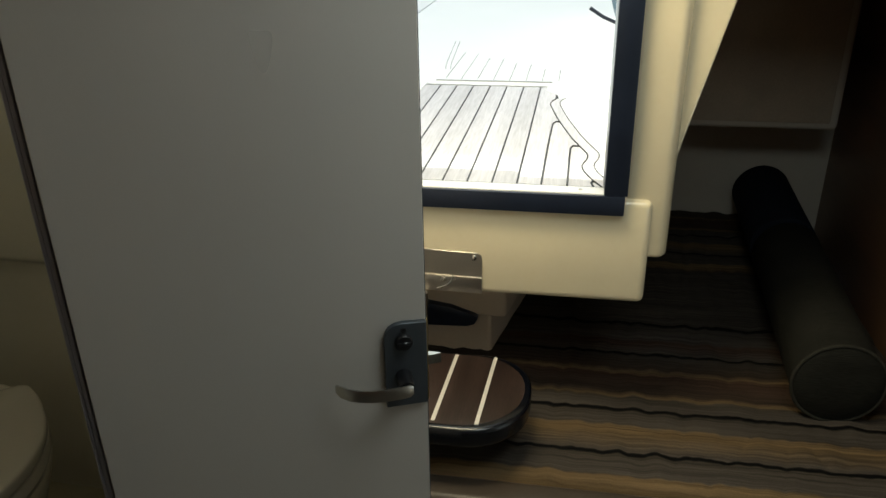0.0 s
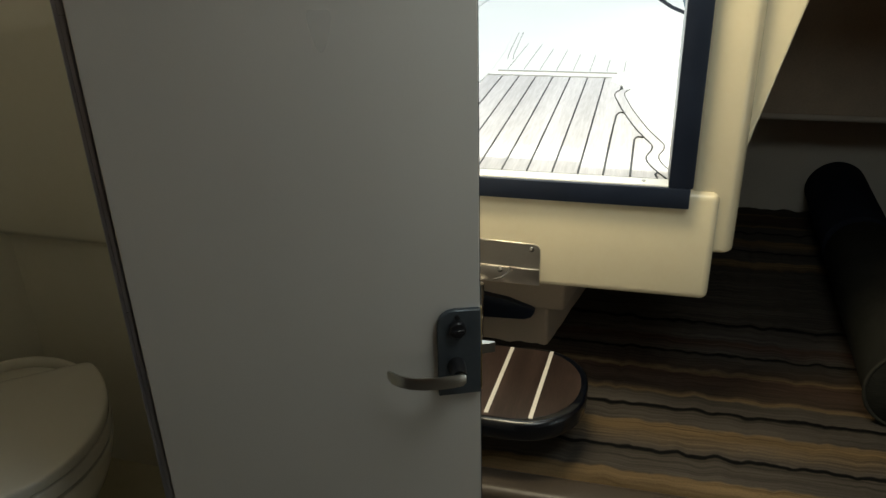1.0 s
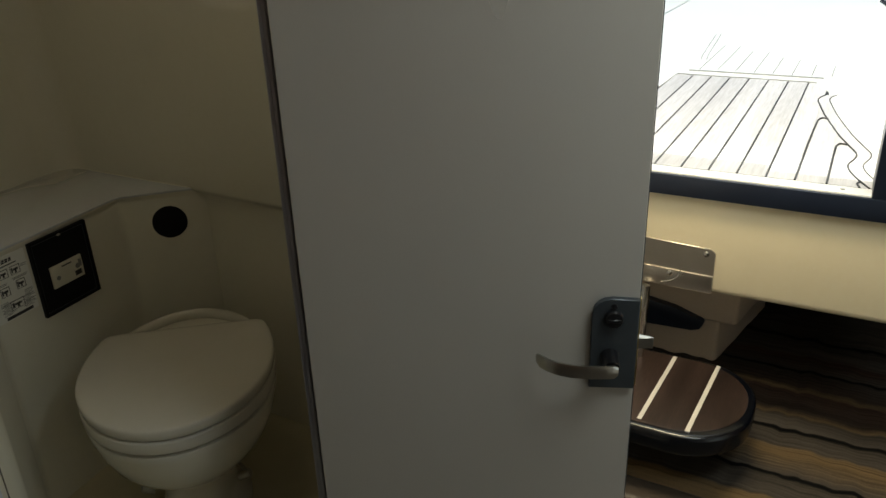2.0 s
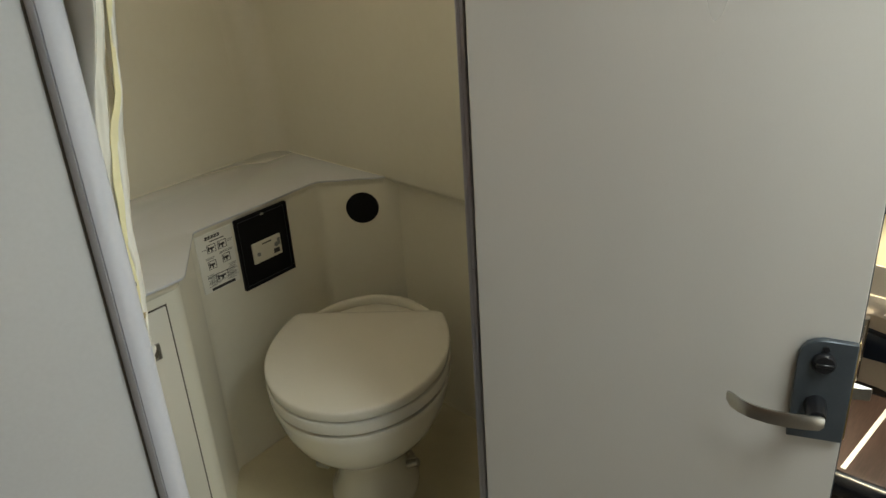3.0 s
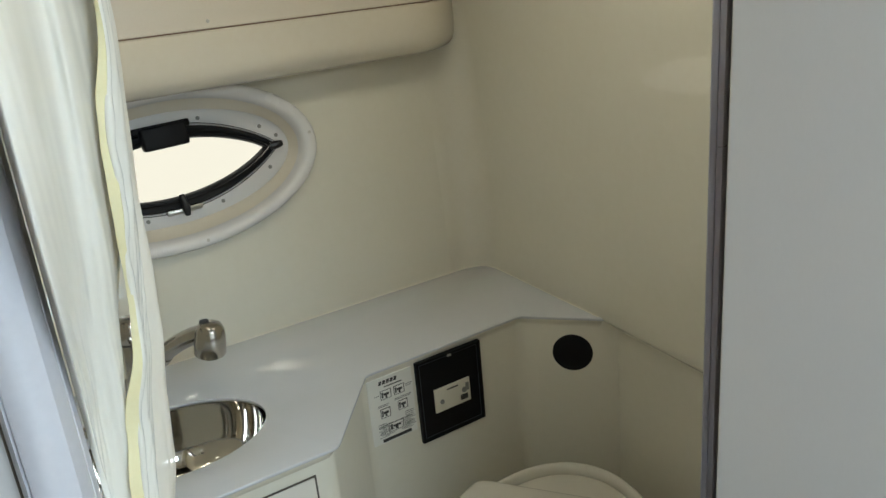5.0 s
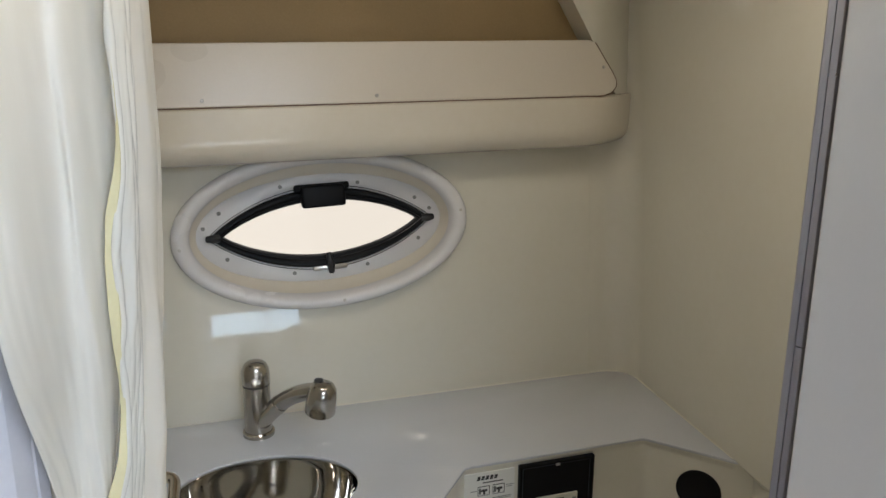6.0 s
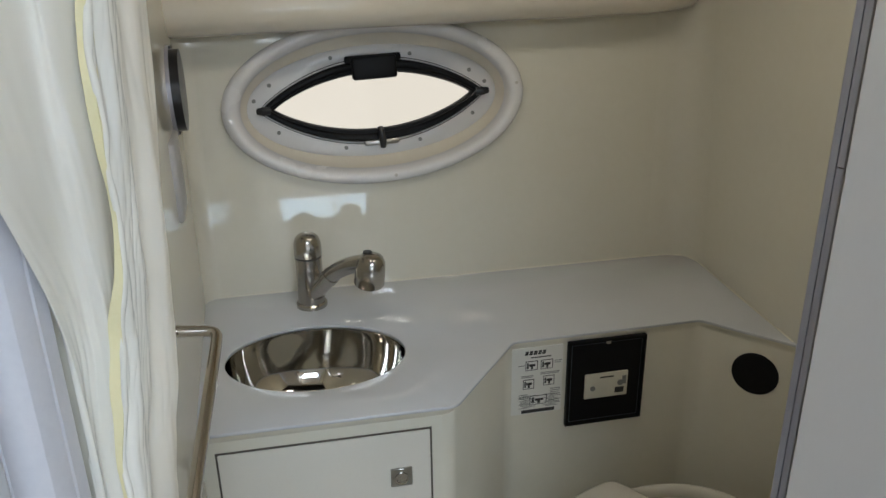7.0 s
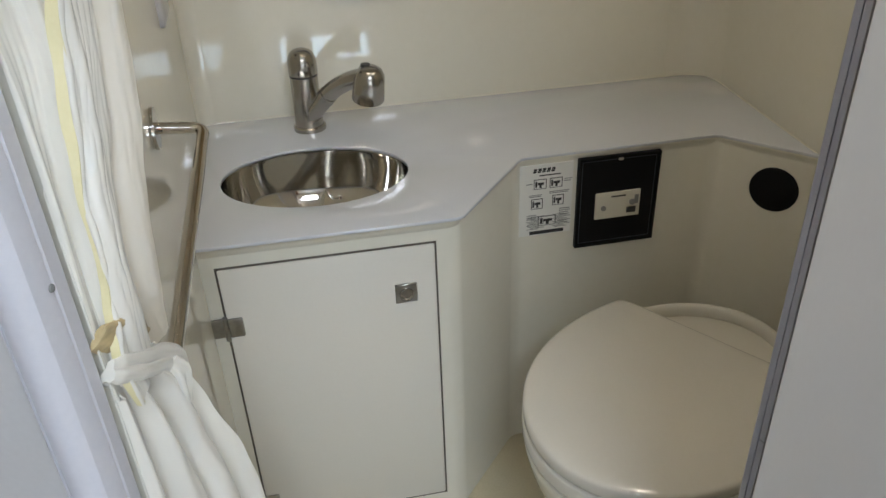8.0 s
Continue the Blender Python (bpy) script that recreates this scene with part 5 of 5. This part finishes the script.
# engine box under the stair
ebox = empty("stair_box", "cream moulded box under the companionway sill", "box", (1.5, -0.3, 0.1))
wpart("lower", prism([(1.41, -0.10), (1.40, -0.490), (1.80, -0.575), (1.86, -0.10)], 0.02, 0.250, 0.012, 3), BOXM, ebox)
wpart("upper", prism([(1.385, -0.10), (1.37, -0.536), (1.80, -0.616), (1.86, -0.10)], 0.243, 0.46, 0.012, 3), BOXM, ebox, "overhanging upper part")
slot = prism([(-0.20, 0.298), (-0.376, 0.275), (-0.448, 0.252), (-0.456, 0.242), (-0.446, 0.222), (-0.425, 0.214), (-0.20, 0.205)], 1.355, 1.4, 0.004, 2, YZ)
wpart("slot", slot, NAVY, ebox, "dark recessed hand slot")

# ---------------------------------------------------------------- aft berth
single("berth_platform", boxm((0.90, -1.70, ZC), (2.70, -0.10, 0.02)), UPHOL, "dark brown upholstered berth platform under the mattress", "berth")
bm = bmesh.new()
nx, ny = 230, 150
X0, X1, Y0, Y1 = 0.850, 2.66, -1.66, -0.11
vs = []
for i in range(nx + 1):
    row = []
    for j in range(ny + 1):
        u, v = i / nx, j / ny
        x, y = X0 + (X1 - X0) * u, Y0 + (Y1 - Y0) * v
        e = min(u * (X1 - X0), (1 - u) * (X1 - X0), v * (Y1 - Y0), (1 - v) * (Y1 - Y0))
        z = 0.11 - 0.035 * max(0, 1 - e / 0.04) ** 2
        z += 0.0030 * noise.noise((x * 22, y * 2.5, 0)) + 0.0062 * noise.noise((x * 7, y * 24, 4)) - 0.0045 * max(0, 1 - 7 * abs(noise.noise((x * 3, y * 8 + x * 2, 11)))) + 0.0022 * noise.noise((x * 40, y * 20, 7)) + 0.0022 * (1 - abs(math.sin(x * 36))) ** 3
        row.append(bm.verts.new((x, y, z)))
    vs.append(row)
for i in range(nx):
    for j in range(ny):
        bm.faces.new((vs[i][j], vs[i + 1][j], vs[i + 1][j + 1], vs[i][j + 1]))
rimv = [vs[i][0] for i in range(nx + 1)] + [vs[nx][j] for j in range(1, ny + 1)] + [vs[i][ny] for i in range(nx - 1, -1, -1)] + [vs[0][j] for j in range(ny - 1, 0, -1)]
low = [bm.verts.new((v.co.x, v.co.y, 0.022)) for v in rimv]
for i in range(len(rimv)):
    j = (i + 1) % len(rimv)
    bm.faces.new((rimv[i], low[i], low[j], rimv[j]))
bm.faces.new(low)
mattress = empty("mattress", "striped brown and tan woven mattress on the berth", "mattress", (1.75, -0.88, 0.022))
wpart("cover", bm, STRIPE, mattress, smooth=70)
wpart("edge_piping", tube([(X0 - 0.002, Y0 + (Y1 - Y0) * k / 60, 0.072 + 0.002 * noise.noise((0, k * 0.5, 3))) for k in range(61)], 0.0055, 10), UPHOL, mattress, "dark piping along the front edge")
single("berth_fiddle", boxm((0.775, -1.70, -0.04), (0.862, -0.10, 0.099), 0.02, 4), UPHOL, "brown padded board along the berth front", "berth board")


def bolster(x0, x1, y, cloth, name, label, endcap):
    ob = empty(name, label, "bolster", (x0, y, 0.108))
    r = 0.112
    prof = [(0.0005, 0.004), (r * 0.5, 0.002), (r * 0.9, 0.006), (r, 0.012), (r * 1.01, 0.03), (r, (x1 - x0) * 0.5), (r, x1 - x0 - 0.02), (r * 0.9, x1 - x0 - 0.003), (0.0005, x1 - x0)]
    bmx = lathe(prof, 40, pose(x0, y, 0.108 + r, 0, 90, 0) @ Matrix.Identity(4))
    for v in bmx.verts:
        k = noise.noise((v.co.x * 9, v.co.y * 9, v.co.z * 9))
        v.co.z += 0.004 * k
        v.co.y += 0.004 * k + (v.co.x - x0) * -0.06
    wpart("cover", bmx, cloth, ob)
    if endcap:
        pts = [(x0 + 0.012, y + (r + 0.001) * math.cos(2 * math.pi * i / 48), 0.108 + r + (r + 0.001) * math.sin(2 * math.pi * i / 48)) for i in range(49)]
        wpart("piping", tube(pts, 0.005, 8, False), PIPING, ob, "stitched piping round the end")
    return ob


bolster(1.185, 2.02, -1.400, OLIVEC, "bolster", "olive grey ribbed cylindrical bolster lying on the mattress", True)
bolster(2.03, 2.64, -1.450, NAVYC, "bolster", "dark navy cylindrical bolster against the aft wall", False)
single("wall_berth_aft", prism([(-1.75, ZC), (-0.05, ZC), (-0.05, 0.62), (-0.968, 0.62), (-0.968, 1.32), (-1.75, 1.32)], 2.66, 2.72, m=YZ), LINER, "beige lined wall at the berth's aft end", "wall", "structure")
single("wall_berth_top", boxm((1.19, -1.85, 1.33), (1.30, -0.95, ZT)), LINER, "beige lined bulkhead over the berth opening", "wall", "structure")
single("wall_berth_side", prism([(0.85, -1.64), (2.7, -1.74), (2.7, -1.80), (0.85, -1.80)], ZC, ZT), WOODD, "dark wood panelled hull side along the berth", "wall", "structure")
single("wall_berth_inner", boxm((1.14, -0.11, ZC), (2.7, -0.05, 0.64)), LINER, "beige lined wall on the berth's inner side", "wall", "structure")
single("ceiling_berth", boxm((1.25, -0.93, 0.60), (2.72, -0.05, 0.66)), LINER, "beige lined underside of the cockpit floor", "ceiling", "structure")
single("ceiling_berth_side", boxm((1.19, -1.80, 1.30), (2.72, -0.93, 1.36)), LINER, "beige lined ceiling over the berth side", "ceiling", "structure")
single("ceiling_berth_coaming", boxm((1.45, -0.965, 0.60), (2.655, -0.935, 1.295)), LINER, "beige lined side of the cockpit well", "ceiling", "structure")
locker2 = empty("berth_locker", "beige padded locker across the berth's aft end", "locker", (2.48, -1.3, 0.55))
wpart("front", boxm((2.30, -1.632, 0.572), (2.66, -0.98, 1.30), 0.02, 3), LINER, locker2)
wpart("face_panel", boxm((2.292, -1.60, 0.60), (2.302, -1.0, 1.24), 0.006, 2), mat("tan_padded_face", (0.46, 0.38, 0.29), 0.7, var=0.08, scale=8, fine=0.15, bump=0.1), locker2, "tan padded face panel")

# ---------------------------------------------------------------- cockpit outside
DZ = 0.74
single("ground", boxm((-400, -400, -1.6), (400, 400, -1.5)), mat("harbour_water", (0.05, 0.07, 0.08), 0.15, var=0.2, scale=0.4), "dark harbour water around the boat", "water", "structure")
deck = empty("deck", "weathered teak cockpit deck with black caulking", "deck", (2.4, -0.45, 0.70), "structure")
wpart("caulk_bed", boxm((1.149, -0.775, 0.672), (2.160, -0.16, DZ - 0.0025)), CAULK, deck, "black caulking between planks")
rot = Matrix.Translation((1.16, -0.518, 0)) @ pose(0, 0, 0, 0, 0, -0.2) @ Matrix.Translation((-1.16, 0.518, 0))


def plank(x0, x1, y):
    wpart("plank", boxm((x0, y + 0.0025, DZ - 0.006), (x1, y + 0.0575, DZ), 0.0006, 1, rot), TEAK, deck)


for k in range(-1, 9):
    y = -0.513 - 0.0597 * 3 + 0.0597 * k
    x1 = 2.15
    if k == -1:
        plank(1.152, 1.44, y)
        continue
    if k == 0:
        plank(1.152, 1.68, y)
        continue
    plank(1.152, x1, y)
    # Aft of the seam, lines are thinned over white to draw the glare.
    end = 2.75 - 0.05 * (8 - k) + 0.04 * (k % 2)
    p0, p1 = rot @ Vector((2.25, y, DZ + 0.0012)), rot @ Vector((end, y, DZ + 0.0012))
    wpart("caulk_line", tube([p0, p1], 0.0009, 6), CAULK, deck, "straight black caulk line")
MARGIN = [(1.985, -0.636), (1.94, -0.620), (1.90, -0.621), (1.743, -0.648), (1.64, -0.671), (1.538, -0.695), (1.45, -0.722), (1.395, -0.740), (1.350, -0.737), (1.303, -0.723), (1.255, -0.729), (1.20, -0.748), (1.152, -0.770)]
wpart("king_plank", prism([(1.152, -0.60), (1.94, -0.60)] + MARGIN[1:], DZ - 0.01, DZ - 0.0012), TEAK, deck, "wide teak king plank")
wpart("seam_cover", boxm((2.214, -0.614, DZ - 0.004), (2.225, -0.189, DZ + 0.0035)), STEEL, deck, "thin metal hatch seam")
rim_out = [(x + 0.010, y - 0.030) for x, y in MARGIN]
wpart("margin_board", prism([(x, y - 0.003) for x, y in MARGIN] + rim_out[::-1], DZ - 0.005, DZ + 0.0006), TEAK, deck, "curved teak margin board")
for line in ([(1.152, -0.630), (1.45, -0.632), (1.68, -0.637), (1.705, -0.645), (1.70, -0.660)], [(1.152, -0.691), (1.35, -0.692), (1.445, -0.693), (1.468, -0.700), (1.462, -0.716)], [(1.152, -0.752), (1.175, -0.746), (1.19, -0.752)]):
    wpart("caulk_line", tube(arc([(x, y, DZ + 0.0004) for x, y in line], 0.02, 4), 0.0024, 6), CAULK, deck, "black caulk line with a hooked end")
for edge, wide in ((MARGIN, 0.0019), (rim_out, 0.0016)):
    wpart("caulk_line", tube(arc([(x, y, DZ + 0.0005) for x, y in edge], 0.03, 4), wide, 6), CAULK, deck, "curved black caulk line")
wpart("gelcoat_side", prism([(2.158, -0.600), (2.10, -0.600), (2.04, -0.640)] + rim_out[1:] + [(1.152, -0.891), (3.7, -0.891), (3.7, -0.56)], DZ - 0.004, DZ + 0.0003), DECKW, deck, "white gelcoat deck edge")
for off in (0.0, 0.02):
    pts = [(2.42, -0.190 - off), (2.51, -0.177 - off), (2.75, -0.158 - off), (3.03, -0.136 - off)]
    wpart("caulk_line", tube(arc([(x, y, DZ + 0.0012) for x, y in pts], 0.05, 5), 0.0010, 6), CAULK, deck, "curved black caulk line")
wpart("gelcoat_inner", prism([(1.152, -0.06), (1.75, -0.10), (1.95, -0.155), (2.2, -0.165), (2.6, -0.150), (2.955, -0.12), (2.955, 0.22), (1.152, 0.22)], DZ - 0.004, DZ + 0.002), DECKW, deck, "white gelcoat deck edge")
seats = empty("cockpit_moulding", "white sunlit cockpit moulding around the deck", "cockpit", (2.5, -0.5, 0.7), "structure")
wpart("side_seat", boxm((1.245, -1.95, 1.365), (3.9, -0.894, 1.46), 0.01, 2), DECKW, seats)
wpart("seat_front", boxm((1.228, -0.932, 0.70), (3.9, -0.892, 1.37)), DECKW, seats)
wpart("side_deck", boxm((1.31, 0.2205, 0.66), (7.5, 2.2, DZ + 0.008), 0.01, 2), DECKW, seats)
# White colour here carries the glare that washes out the far planks.
wpart("aft_deck", boxm((2.161, -0.89, 0.70), (7.5, 0.22, DZ + 0.001)), DECKW, seats)
wpart("cleat", tube([(3.0, -0.74, 0.90), (3.0, -0.80, 0.862), (3.0, -0.90, 0.82)], 0.008, 8), NAVY, seats, "dark curved rope")

# ---------------------------------------------------------------- lamps in the head ceiling; the third is an added fill
for lx, ly in ((-0.035, 0.50), (0.105, 0.50), (0.50, 0.45)):
    dl = empty("ceiling_light", "small round white ceiling spotlight, lit; aftmost of the three is added fill", "lamp", (lx, ly, ZT - 0.01), group="downlights in the head")
    wpart("rim", lathe([(0.060, 0), (0.060, -0.005), (0.055, -0.009), (0.050, -0.004)], 36, Matrix.Translation((lx, ly, ZT)), False), LENSM, dl)
    wpart("lens", lathe([(0.051, -0.004), (0.03, -0.006), (0.0005, -0.007)], 30, Matrix.Translation((lx, ly, ZT))), glow("warm_lamp_lens", (1.0, 0.80, 0.55), 4.0), dl, "warm glowing lens")
